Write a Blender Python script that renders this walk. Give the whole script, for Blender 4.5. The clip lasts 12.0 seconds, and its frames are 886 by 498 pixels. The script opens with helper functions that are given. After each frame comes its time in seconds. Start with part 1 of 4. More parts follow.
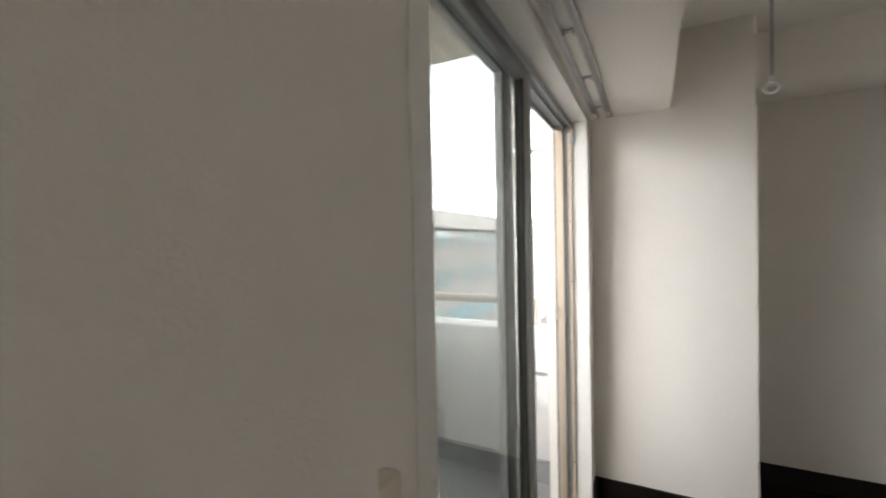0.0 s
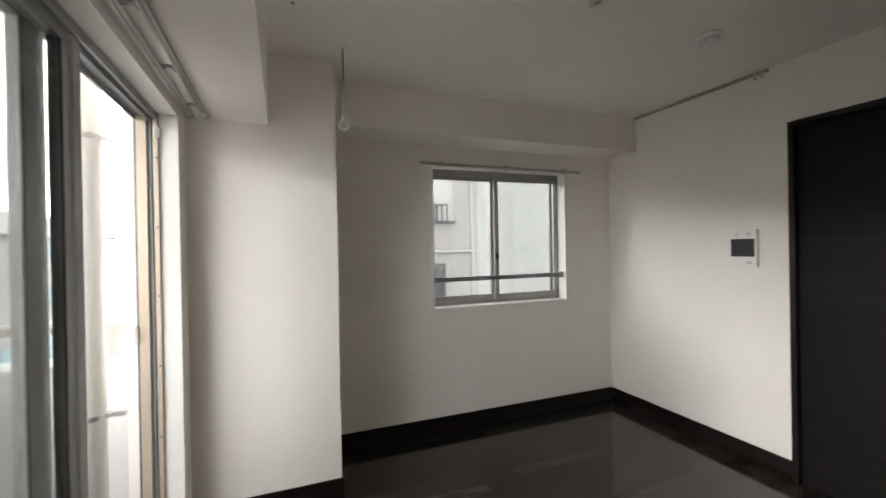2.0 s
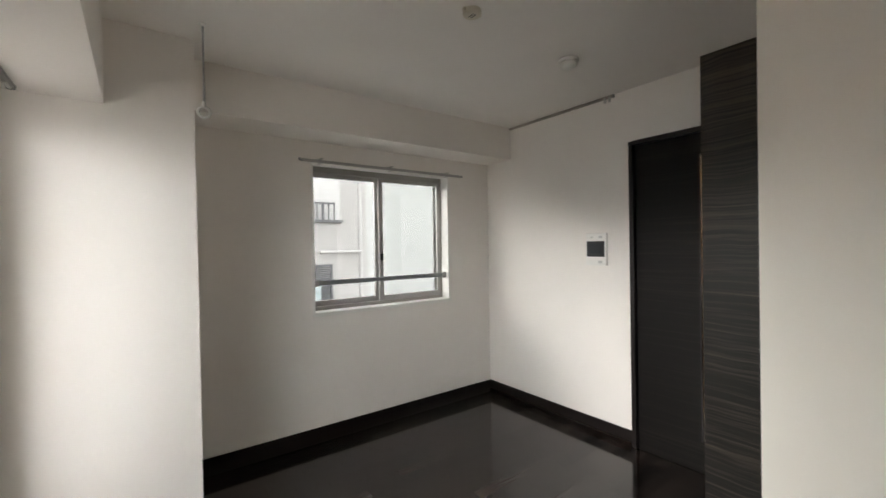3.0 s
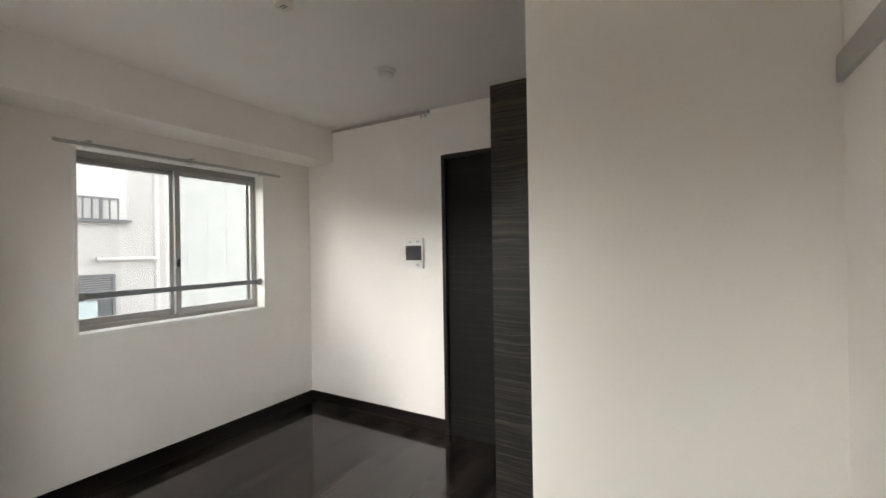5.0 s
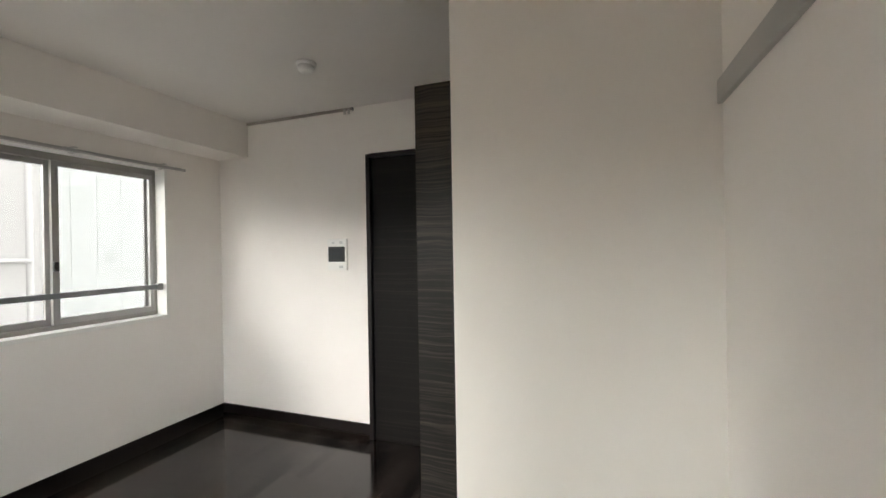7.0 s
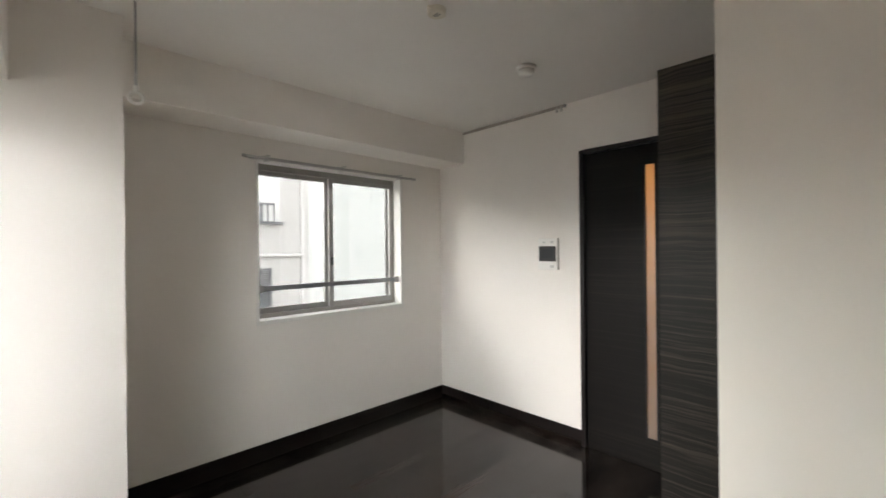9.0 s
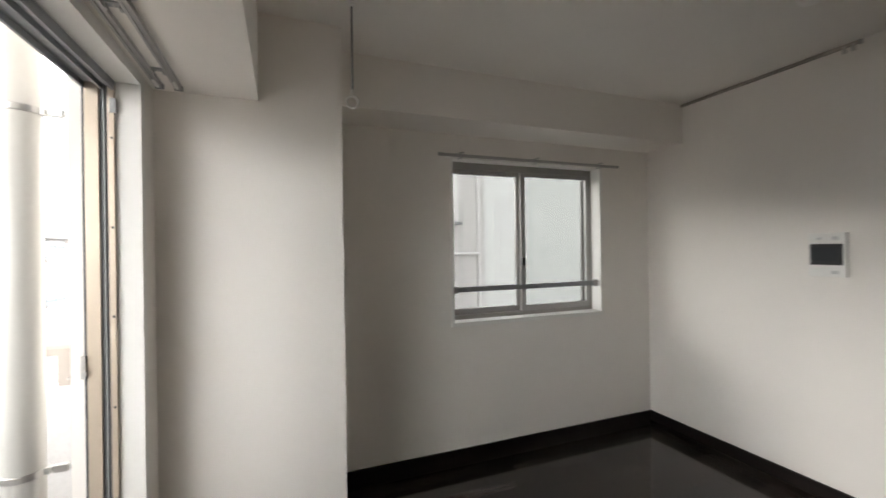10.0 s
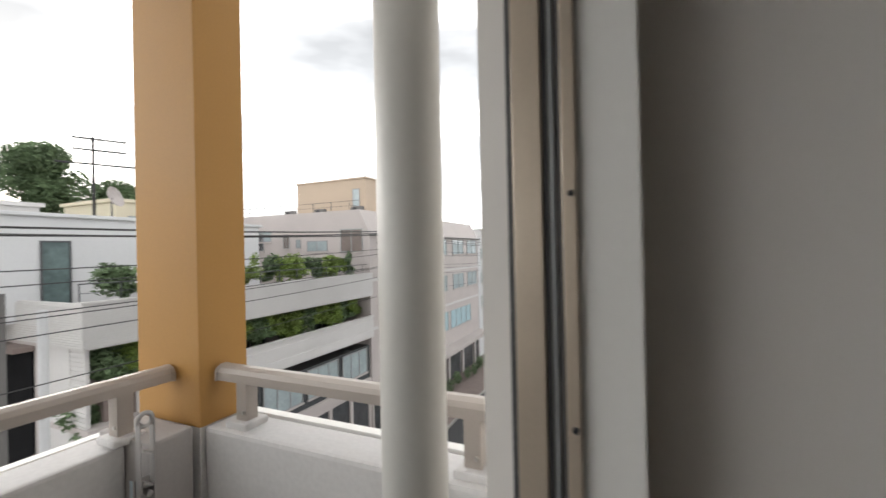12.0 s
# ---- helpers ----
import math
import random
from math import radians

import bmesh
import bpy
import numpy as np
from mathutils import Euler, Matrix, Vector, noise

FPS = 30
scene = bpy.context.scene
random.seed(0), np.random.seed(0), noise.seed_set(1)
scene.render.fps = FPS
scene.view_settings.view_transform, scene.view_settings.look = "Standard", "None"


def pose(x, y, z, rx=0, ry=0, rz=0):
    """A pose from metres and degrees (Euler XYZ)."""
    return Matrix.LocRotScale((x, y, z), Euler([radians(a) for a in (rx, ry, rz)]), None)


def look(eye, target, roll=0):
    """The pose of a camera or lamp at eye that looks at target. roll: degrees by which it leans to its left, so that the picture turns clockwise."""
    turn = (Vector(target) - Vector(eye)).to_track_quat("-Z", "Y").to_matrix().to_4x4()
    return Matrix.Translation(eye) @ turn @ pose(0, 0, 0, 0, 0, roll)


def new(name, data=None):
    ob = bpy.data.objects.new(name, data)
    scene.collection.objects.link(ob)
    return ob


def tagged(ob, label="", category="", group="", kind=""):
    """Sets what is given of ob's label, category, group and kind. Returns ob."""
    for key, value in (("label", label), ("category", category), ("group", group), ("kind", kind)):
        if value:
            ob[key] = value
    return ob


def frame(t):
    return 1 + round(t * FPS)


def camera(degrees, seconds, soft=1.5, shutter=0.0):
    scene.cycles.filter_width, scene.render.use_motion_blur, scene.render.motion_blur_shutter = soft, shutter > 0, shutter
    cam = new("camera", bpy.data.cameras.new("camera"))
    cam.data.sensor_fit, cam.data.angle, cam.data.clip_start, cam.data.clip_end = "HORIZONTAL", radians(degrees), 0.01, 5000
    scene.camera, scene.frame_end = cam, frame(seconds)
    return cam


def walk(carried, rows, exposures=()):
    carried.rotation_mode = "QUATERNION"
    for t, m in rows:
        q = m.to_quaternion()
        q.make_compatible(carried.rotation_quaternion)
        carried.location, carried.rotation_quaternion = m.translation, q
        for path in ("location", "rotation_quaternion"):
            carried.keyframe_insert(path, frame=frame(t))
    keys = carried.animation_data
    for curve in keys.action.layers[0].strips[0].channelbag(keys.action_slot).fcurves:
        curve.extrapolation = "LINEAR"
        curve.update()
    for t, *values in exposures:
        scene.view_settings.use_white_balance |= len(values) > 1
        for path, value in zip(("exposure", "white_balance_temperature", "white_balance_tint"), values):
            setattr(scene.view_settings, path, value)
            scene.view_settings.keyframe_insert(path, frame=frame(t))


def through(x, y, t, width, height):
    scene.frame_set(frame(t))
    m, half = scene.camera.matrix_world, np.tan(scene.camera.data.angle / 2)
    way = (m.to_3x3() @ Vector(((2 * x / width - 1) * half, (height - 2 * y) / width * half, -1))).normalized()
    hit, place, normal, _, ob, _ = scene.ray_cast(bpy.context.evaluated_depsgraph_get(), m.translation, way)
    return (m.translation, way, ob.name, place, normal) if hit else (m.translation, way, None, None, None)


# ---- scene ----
cam = camera(94.1, 12.0, soft=1.5, shutter=0.3)
PATH = [
    (0, (1.692, 1.96, 1.372), (0.782, 3.74, 1.342), -1.1),
    (0.5, (1.758, 1.947, 1.363), (1.359, 3.907, 1.346), -0.9),
    (1, (1.778, 1.949, 1.357), (1.819, 3.949, 1.346), -0.9),
    (1.5, (1.797, 1.961, 1.371), (2.208, 3.918, 1.351), -0.8),
    (2, (1.824, 1.968, 1.355), (2.554, 3.83, 1.349), -1.0),
    (2.5, (1.846, 1.964, 1.364), (2.826, 3.707, 1.352), -0.8),
    (3, (1.878, 1.964, 1.365), (3.068, 3.572, 1.349), -1.0),
    (3.5, (1.893, 1.954, 1.363), (3.257, 3.417, 1.351), -1.1),
    (5.5, (1.926, 1.901, 1.348), (3.729, 2.768, 1.349), -1.0),
    (6, (1.936, 1.894, 1.345), (3.795, 2.633, 1.347), -1.1),
    (6.5, (1.946, 1.894, 1.348), (3.832, 2.56, 1.346), -1.0),
    (8.5, (1.862, 2.035, 1.37), (3.502, 3.179, 1.362), -0.7),
    (9, (1.85, 2.06, 1.367), (3.249, 3.49, 1.366), -0.6),
    (9.5, (1.848, 2.185, 1.364), (2.936, 3.864, 1.363), -0.7),
    (10, (1.857, 2.397, 1.378), (2.582, 4.261, 1.379), -0.8),
    (10.5, (1.812, 2.672, 1.393), (2.145, 4.644, 1.378), -0.7),
    (11, (1.73, 2.997, 1.373), (1.641, 4.995, 1.36), -0.6),
    (11.5, (1.578, 3.324, 1.387), (1.115, 5.269, 1.377), -0.8),
    (12, (1.387, 3.556, 1.398), (0.572, 5.382, 1.404), -1.2),
]
EXPOSURES = [(0.0, 2.75), (0.5, 2.65), (1.5, 2.6), (2.5, 2.83), (3.0, 2.96), (5.5, 3.22), (6.5, 3.24), (8.5, 3.22), (9.0, 3.15), (9.5, 3.0), (10.0, 2.55), (10.5, 2.15), (11.0, 1.75), (11.5, 1.32), (12.0, 0.7)]
walk(cam, [(t, look(eye, target, roll)) for t, eye, target, roll in PATH], EXPOSURES)

# light goes on bouncing between the white walls
scene.cycles.max_bounces, scene.cycles.diffuse_bounces = 16, 12

# world and sun: a bright overcast afternoon
world = bpy.data.worlds.new("overcast")
scene.world = world
world.use_nodes = True
wn, wl = world.node_tree.nodes, world.node_tree.links
wn.clear()
w_out, w_bg = wn.new("ShaderNodeOutputWorld"), wn.new("ShaderNodeBackground")
sky = wn.new("ShaderNodeTexSky")
sky.sky_type, sky.sun_disc = "NISHITA", False
sky.sun_elevation, sky.sun_rotation = radians(9), radians(-74)
w_co, w_map = wn.new("ShaderNodeTexCoord"), wn.new("ShaderNodeMapping")
w_map.inputs["Scale"].default_value = (1.0, 1.0, 3.2)
w_noise, w_ramp, w_mix = wn.new("ShaderNodeTexNoise"), wn.new("ShaderNodeValToRGB"), wn.new("ShaderNodeMix")
w_noise.inputs["Scale"].default_value, w_noise.inputs["Detail"].default_value = 2.6, 4.0
w_ramp.color_ramp.elements[0].position, w_ramp.color_ramp.elements[0].color = 0.36, (5.6, 5.7, 5.85, 1)
w_ramp.color_ramp.elements[1].position, w_ramp.color_ramp.elements[1].color = 0.64, (23.0, 22.6, 22.0, 1)
w_mid = w_ramp.color_ramp.elements.new(0.545)
w_mid.color = (15.5, 15.4, 15.3, 1)
w_low = w_ramp.color_ramp.elements.new(0.47)
w_low.color = (7.6, 7.7, 7.85, 1)
w_mix.data_type = "RGBA"
w_mix.inputs[0].default_value = 0.93
wl.new(w_co.outputs["Generated"], w_map.inputs["Vector"])
wl.new(w_map.outputs["Vector"], w_noise.inputs["Vector"])
wl.new(w_noise.outputs["Fac"], w_ramp.inputs["Fac"])
wl.new(sky.outputs["Color"], w_mix.inputs[6])
wl.new(w_ramp.outputs["Color"], w_mix.inputs[7])
# the overcast glows most low down, where the veiled afternoon sun stands
w_sep, w_fall, w_tone = wn.new("ShaderNodeSeparateXYZ"), wn.new("ShaderNodeMapRange"), wn.new("ShaderNodeVectorMath")
w_fall.interpolation_type = "SMOOTHSTEP"
for slot, value in (("From Min", 0.08), ("From Max", 0.60), ("To Min", 1.32), ("To Max", 0.66)):
    w_fall.inputs[slot].default_value = value
w_tone.operation = "SCALE"
wl.new(w_co.outputs["Generated"], w_sep.inputs["Vector"])
wl.new(w_sep.outputs["Z"], w_fall.inputs["Value"])
wl.new(w_mix.outputs[2], w_tone.inputs[0])
wl.new(w_fall.outputs["Result"], w_tone.inputs["Scale"])
wl.new(w_tone.outputs["Vector"], w_bg.inputs["Color"])
wl.new(w_bg.outputs["Background"], w_out.inputs["Surface"])
w_bg.inputs["Strength"].default_value = 0.11
sun = new("sun", bpy.data.lights.new("sun", "SUN"))
sun.data.energy, sun.data.angle, sun.data.color = 1.4, radians(42), (1.0, 0.96, 0.92)
sun.matrix_world = look((-9.494, 2.722, 3.564), (0, 0, 2))


hall_lamp = new("hall_lamp", bpy.data.lights.new("hall_lamp", "POINT"))
hall_lamp.data.energy, hall_lamp.data.shadow_soft_size, hall_lamp.data.color = 1.7, 0.09, (1.0, 0.52, 0.17)
hall_lamp.location = (5.05, 2.95, 2.2)


# ---- materials ----
def material(name, color, rough=0.6, metal=0.0, vary=0.08, scale=6.0, fine=120.0, bump=0.05, stretch=(1, 1, 1), gloss_vary=0.08, spec=0.5, random_tone=0.0, dirt=0.0):
    """A surface with colour variation and relief at two scales."""
    m = bpy.data.materials.new(name)
    m.use_nodes = True
    n, l = m.node_tree.nodes, m.node_tree.links
    b = n["Principled BSDF"]
    co, mp = n.new("ShaderNodeTexCoord"), n.new("ShaderNodeMapping")
    mp.inputs["Scale"].default_value = stretch
    l.new(co.outputs["Object"], mp.inputs["Vector"])
    big, small = n.new("ShaderNodeTexNoise"), n.new("ShaderNodeTexNoise")
    big.inputs["Scale"].default_value, big.inputs["Detail"].default_value = scale, 4.0
    small.inputs["Scale"].default_value, small.inputs["Detail"].default_value = fine, 3.0
    for t in (big, small):
        l.new(mp.outputs["Vector"], t.inputs["Vector"])
    mix = n.new("ShaderNodeMath")
    mix.operation = "MULTIPLY_ADD"
    mix.inputs[1].default_value = 0.4
    l.new(small.outputs["Fac"], mix.inputs[0])
    half = n.new("ShaderNodeMath")
    half.operation = "MULTIPLY"
    half.inputs[1].default_value = 0.6
    l.new(big.outputs["Fac"], half.inputs[0])
    l.new(half.outputs[0], mix.inputs[2])
    ramp = n.new("ShaderNodeValToRGB")
    lo, hi = [max(c * (1 - vary - dirt), 0) for c in color], [min(c * (1 + vary), 1) for c in color]
    ramp.color_ramp.elements[0].position, ramp.color_ramp.elements[0].color = 0.32, (*lo, 1)
    ramp.color_ramp.elements[1].position, ramp.color_ramp.elements[1].color = 0.66, (*hi, 1)
    l.new(mix.outputs[0], ramp.inputs["Fac"])
    last = ramp.outputs["Color"]
    if random_tone:
        info, hsv, rng = n.new("ShaderNodeObjectInfo"), n.new("ShaderNodeHueSaturation"), n.new("ShaderNodeMapRange")
        rng.inputs["To Min"].default_value, rng.inputs["To Max"].default_value = 1 - random_tone, 1 + random_tone
        l.new(info.outputs["Random"], rng.inputs["Value"])
        l.new(rng.outputs["Result"], hsv.inputs["Value"])
        l.new(last, hsv.inputs["Color"])
        last = hsv.outputs["Color"]
    l.new(last, b.inputs["Base Color"])
    rr = n.new("ShaderNodeMapRange")
    rr.inputs["To Min"].default_value, rr.inputs["To Max"].default_value = max(rough - gloss_vary, 0.02), min(rough + gloss_vary, 1)
    l.new(big.outputs["Fac"], rr.inputs["Value"])
    l.new(rr.outputs["Result"], b.inputs["Roughness"])
    b.inputs["Metallic"].default_value = metal
    b.inputs["Specular IOR Level"].default_value = spec
    if bump:
        bp = n.new("ShaderNodeBump")
        bp.inputs["Strength"].default_value, bp.inputs["Distance"].default_value = bump, 0.002
        l.new(small.outputs["Fac"], bp.inputs["Height"])
        l.new(bp.outputs["Normal"], b.inputs["Normal"])
    return m


def wood(name, dark, light, rough, grain=(2.0, 40.0, 40.0), random_tone=0.0, bump=0.15, lo=0.35, hi=0.7, spec=0.4, wavy=0.0, figure=0.0):
    """Dark-stained wood grain that runs along the axis with the smallest stretch. wavy: metres by which the grain lines wander; figure: how far the grain fades out in places."""
    m = bpy.data.materials.new(name)
    m.use_nodes = True
    n, l = m.node_tree.nodes, m.node_tree.links
    b = n["Principled BSDF"]
    co, mp = n.new("ShaderNodeTexCoord"), n.new("ShaderNodeMapping")
    mp.inputs["Scale"].default_value = grain
    source = co.outputs["Object"]
    if wavy:
        drift, shift, add = n.new("ShaderNodeTexNoise"), n.new("ShaderNodeVectorMath"), n.new("ShaderNodeVectorMath")
        drift.inputs["Scale"].default_value, drift.inputs["Detail"].default_value = 5.0, 2.0
        shift.operation, add.operation = "MULTIPLY_ADD", "ADD"
        shift.inputs[1].default_value, shift.inputs[2].default_value = (0, 0, 2 * wavy), (0, 0, -wavy)
        l.new(source, drift.inputs["Vector"])
        l.new(drift.outputs["Color"], shift.inputs[0])
        l.new(source, add.inputs[0])
        l.new(shift.outputs["Vector"], add.inputs[1])
        source = add.outputs["Vector"]
    l.new(source, mp.inputs["Vector"])
    a, c = n.new("ShaderNodeTexNoise"), n.new("ShaderNodeTexNoise")
    a.inputs["Scale"].default_value, a.inputs["Detail"].default_value, a.inputs["Distortion"].default_value = 1.0, 6.0, 0.6
    c.inputs["Scale"].default_value, c.inputs["Detail"].default_value = 6.0, 3.0
    l.new(mp.outputs["Vector"], a.inputs["Vector"])
    l.new(mp.outputs["Vector"], c.inputs["Vector"])
    mix = n.new("ShaderNodeMix")
    mix.data_type = "FLOAT"
    mix.inputs[0].default_value = 0.3
    l.new(a.outputs["Fac"], mix.inputs[2])
    l.new(c.outputs["Fac"], mix.inputs[3])
    value = mix.outputs[0]
    if figure:
        zone, zmap, zrange, fade = n.new("ShaderNodeTexNoise"), n.new("ShaderNodeMapping"), n.new("ShaderNodeMapRange"), n.new("ShaderNodeMath")
        zmap.inputs["Scale"].default_value = (0.4, 0.4, 2.6)
        zone.inputs["Scale"].default_value, zone.inputs["Detail"].default_value = 1.0, 1.0
        for slot, v in (("From Min", 0.42), ("From Max", 0.62), ("To Min", 1 - figure), ("To Max", 1.08)):
            zrange.inputs[slot].default_value = v
        fade.operation = "MULTIPLY"
        l.new(co.outputs["Object"], zmap.inputs["Vector"])
        l.new(zmap.outputs["Vector"], zone.inputs["Vector"])
        l.new(zone.outputs["Fac"], zrange.inputs["Value"])
        l.new(value, fade.inputs[0])
        l.new(zrange.outputs["Result"], fade.inputs[1])
        value = fade.outputs[0]
    ramp = n.new("ShaderNodeValToRGB")
    ramp.color_ramp.elements[0].position, ramp.color_ramp.elements[0].color = lo, (*dark, 1)
    ramp.color_ramp.elements[1].position, ramp.color_ramp.elements[1].color = hi, (*light, 1)
    l.new(value, ramp.inputs["Fac"])
    last = ramp.outputs["Color"]
    if random_tone:
        info, hsv, rng = n.new("ShaderNodeObjectInfo"), n.new("ShaderNodeHueSaturation"), n.new("ShaderNodeMapRange")
        rng.inputs["To Min"].default_value, rng.inputs["To Max"].default_value = 1 - random_tone, 1 + random_tone
        l.new(info.outputs["Random"], rng.inputs["Value"])
        l.new(rng.outputs["Result"], hsv.inputs["Value"])
        l.new(last, hsv.inputs["Color"])
        last = hsv.outputs["Color"]
    l.new(last, b.inputs["Base Color"])
    b.inputs["Roughness"].default_value = rough
    b.inputs["Specular IOR Level"].default_value = spec
    bp = n.new("ShaderNodeBump")
    bp.inputs["Strength"].default_value, bp.inputs["Distance"].default_value = bump, 0.001
    l.new(value, bp.inputs["Height"])
    l.new(bp.outputs["Normal"], b.inputs["Normal"])
    return m


def frosted(name, through, front):
    """Frosted glass that glows with the light behind it and keeps a dull grey face."""
    m = bpy.data.materials.new(name)
    m.use_nodes = True
    n, l = m.node_tree.nodes, m.node_tree.links
    n.clear()
    out, mix, sheen, tr, df, gl, no, co = [n.new(k) for k in ("ShaderNodeOutputMaterial", "ShaderNodeMixShader", "ShaderNodeMixShader", "ShaderNodeBsdfTranslucent", "ShaderNodeBsdfDiffuse", "ShaderNodeBsdfGlossy", "ShaderNodeBump", "ShaderNodeTexNoise")]
    tr.inputs["Color"].default_value, df.inputs["Color"].default_value = (*through, 1), (*front, 1)
    gl.inputs["Roughness"].default_value = 0.3
    mix.inputs["Fac"].default_value, sheen.inputs["Fac"].default_value = 0.35, 0.06
    co.inputs["Scale"].default_value, no.inputs["Strength"].default_value = 260.0, 0.15
    l.new(co.outputs["Fac"], no.inputs["Height"])
    for b in (df, gl):
        l.new(no.outputs["Normal"], b.inputs["Normal"])
    l.new(tr.outputs["BSDF"], mix.inputs[1])
    l.new(df.outputs["BSDF"], mix.inputs[2])
    l.new(mix.outputs["Shader"], sheen.inputs[1])
    l.new(gl.outputs["BSDF"], sheen.inputs[2])
    l.new(sheen.outputs["Shader"], out.inputs["Surface"])
    return m


def glass(name, tint=(0.93, 0.97, 0.95), rough=0.0, gloss=1.0):
    m = bpy.data.materials.new(name)
    m.use_nodes = True
    n, l = m.node_tree.nodes, m.node_tree.links
    n.clear()
    out, mix, tr, gl, fr = [n.new(k) for k in ("ShaderNodeOutputMaterial", "ShaderNodeMixShader", "ShaderNodeBsdfTransparent", "ShaderNodeBsdfGlossy", "ShaderNodeLayerWeight")]
    tr.inputs["Color"].default_value = (*tint, 1)
    gl.inputs["Roughness"].default_value = rough
    power, scaled = n.new("ShaderNodeMath"), n.new("ShaderNodeMath")
    fr.inputs["Blend"].default_value = 0.5
    power.operation, scaled.operation = "POWER", "MULTIPLY_ADD"
    power.inputs[1].default_value, scaled.inputs[1].default_value, scaled.inputs[2].default_value = 5.0, 0.5 * gloss, 0.02 * gloss
    l.new(fr.outputs["Facing"], power.inputs[0])
    l.new(power.outputs[0], scaled.inputs[0])
    l.new(scaled.outputs[0], mix.inputs["Fac"])
    l.new(tr.outputs["BSDF"], mix.inputs[1])
    l.new(gl.outputs["BSDF"], mix.inputs[2])
    l.new(mix.outputs["Shader"], out.inputs["Surface"])
    return m


M_WALL = material("wallpaper", (0.898, 0.864, 0.822), 0.85, vary=0.015, scale=3.0, fine=420.0, bump=0.2, spec=0.25)
M_CEIL = material("ceiling_paper", (0.88, 0.856, 0.82), 0.9, vary=0.015, scale=3.0, fine=300.0, bump=0.3, spec=0.2)
M_TRIM = material("white_trim", (0.87, 0.86, 0.83), 0.45, vary=0.02, scale=4.0, fine=60.0, bump=0.02)
M_FLOOR = wood("dark_floor", (0.017, 0.0128, 0.0112), (0.036, 0.0265, 0.0215), 0.1, (1.6, 60, 60), random_tone=0.8, bump=0.025, spec=0.5)
M_BASE = wood("dark_baseboard", (0.006, 0.004, 0.0038), (0.012, 0.008, 0.007), 0.38, (2, 2, 60), bump=0.05)
M_DARK = wood("dark_oak", (0.009, 0.0072, 0.0064), (0.105, 0.082, 0.064), 0.44, (1.6, 1.6, 110), bump=0.8, lo=0.385, hi=0.70, spec=0.3, wavy=0.014, figure=0.22)
M_DOOR = wood("dark_door_veneer", (0.0062, 0.0052, 0.0048), (0.027, 0.022, 0.0185), 0.5, (0.8, 0.8, 90), bump=0.25, lo=0.46, hi=0.8, spec=0.18, wavy=0.006, figure=0.15)
M_BEAD = wood("glossy_bead", (0.010, 0.007, 0.006), (0.018, 0.012, 0.010), 0.12, (2, 2, 60), bump=0.02, spec=0.6)
M_AMBER = frosted("frosted_strip_glass", (0.86, 0.80, 0.72), (0.32, 0.30, 0.28))
M_ALU = material("champagne_aluminium", (0.56, 0.48, 0.385), 0.36, 0.5, vary=0.04, scale=8, fine=200, bump=0.03)
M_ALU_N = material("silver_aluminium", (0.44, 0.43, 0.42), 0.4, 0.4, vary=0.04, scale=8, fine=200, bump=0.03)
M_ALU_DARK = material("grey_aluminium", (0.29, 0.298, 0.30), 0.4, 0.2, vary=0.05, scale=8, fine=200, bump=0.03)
M_ALU_W = material("warm_grey_aluminium", (0.36, 0.345, 0.32), 0.4, 0.4, vary=0.04, scale=8, fine=200, bump=0.03)
M_STEEL = material("brushed_steel", (0.55, 0.54, 0.52), 0.3, 0.9, vary=0.08, scale=15, fine=200, bump=0.03)
M_ALU_MID = material("blue_grey_aluminium", (0.30, 0.315, 0.325), 0.4, 0.4, vary=0.05, scale=8, fine=200, bump=0.03)
M_SEAL = material("grey_rubber", (0.07, 0.07, 0.072), 0.6, vary=0.1, scale=20, fine=200, bump=0.02)
M_BLACK = material("black_plastic", (0.02, 0.02, 0.022), 0.35, vary=0.1, scale=20, fine=200, bump=0.02)
M_SCREEN = material("dark_screen", (0.05, 0.055, 0.06), 0.15, vary=0.05, scale=20, fine=100, bump=0.0)
M_PLASTIC = material("white_plastic", (0.87, 0.86, 0.83), 0.38, vary=0.02, scale=10, fine=200, bump=0.02)
M_CREAM = material("cream_plastic", (0.74, 0.69, 0.58), 0.4, vary=0.03, scale=10, fine=200, bump=0.02)
M_RAILWOOD = material("grey_rail_paint", (0.50, 0.49, 0.47), 0.5, vary=0.03, scale=5, fine=120, bump=0.03)
M_MARK = material("pale_grey_print", (0.62, 0.62, 0.61), 0.5, vary=0.05, scale=10, fine=100, bump=0.0)
M_GREYMARK = material("grey_print", (0.35, 0.35, 0.35), 0.5, vary=0.05, scale=10, fine=100, bump=0.0)
M_GLASS = glass("clear_glass", (0.775, 0.79, 0.785))
M_GLASS_N = glass("window_glass", (0.68, 0.682, 0.68))
M_GLASS_S = glass("screened_glass", (0.62, 0.626, 0.622))
M_BLOCK = material("grey_block", (0.40, 0.38, 0.37), 0.8, vary=0.06, scale=3, fine=80, bump=0.2)
M_LABEL = material("pale_blue_label", (0.55, 0.66, 0.72), 0.5, vary=0.05, scale=10, fine=80, bump=0.0)
M_CONC = material("painted_concrete", (0.70, 0.69, 0.685), 0.85, vary=0.05, scale=2.5, fine=60, bump=0.25, dirt=0.06)
M_CONC_DARK = material("grey_waterproofing", (0.32, 0.327, 0.33), 0.7, vary=0.1, scale=4, fine=80, bump=0.25)
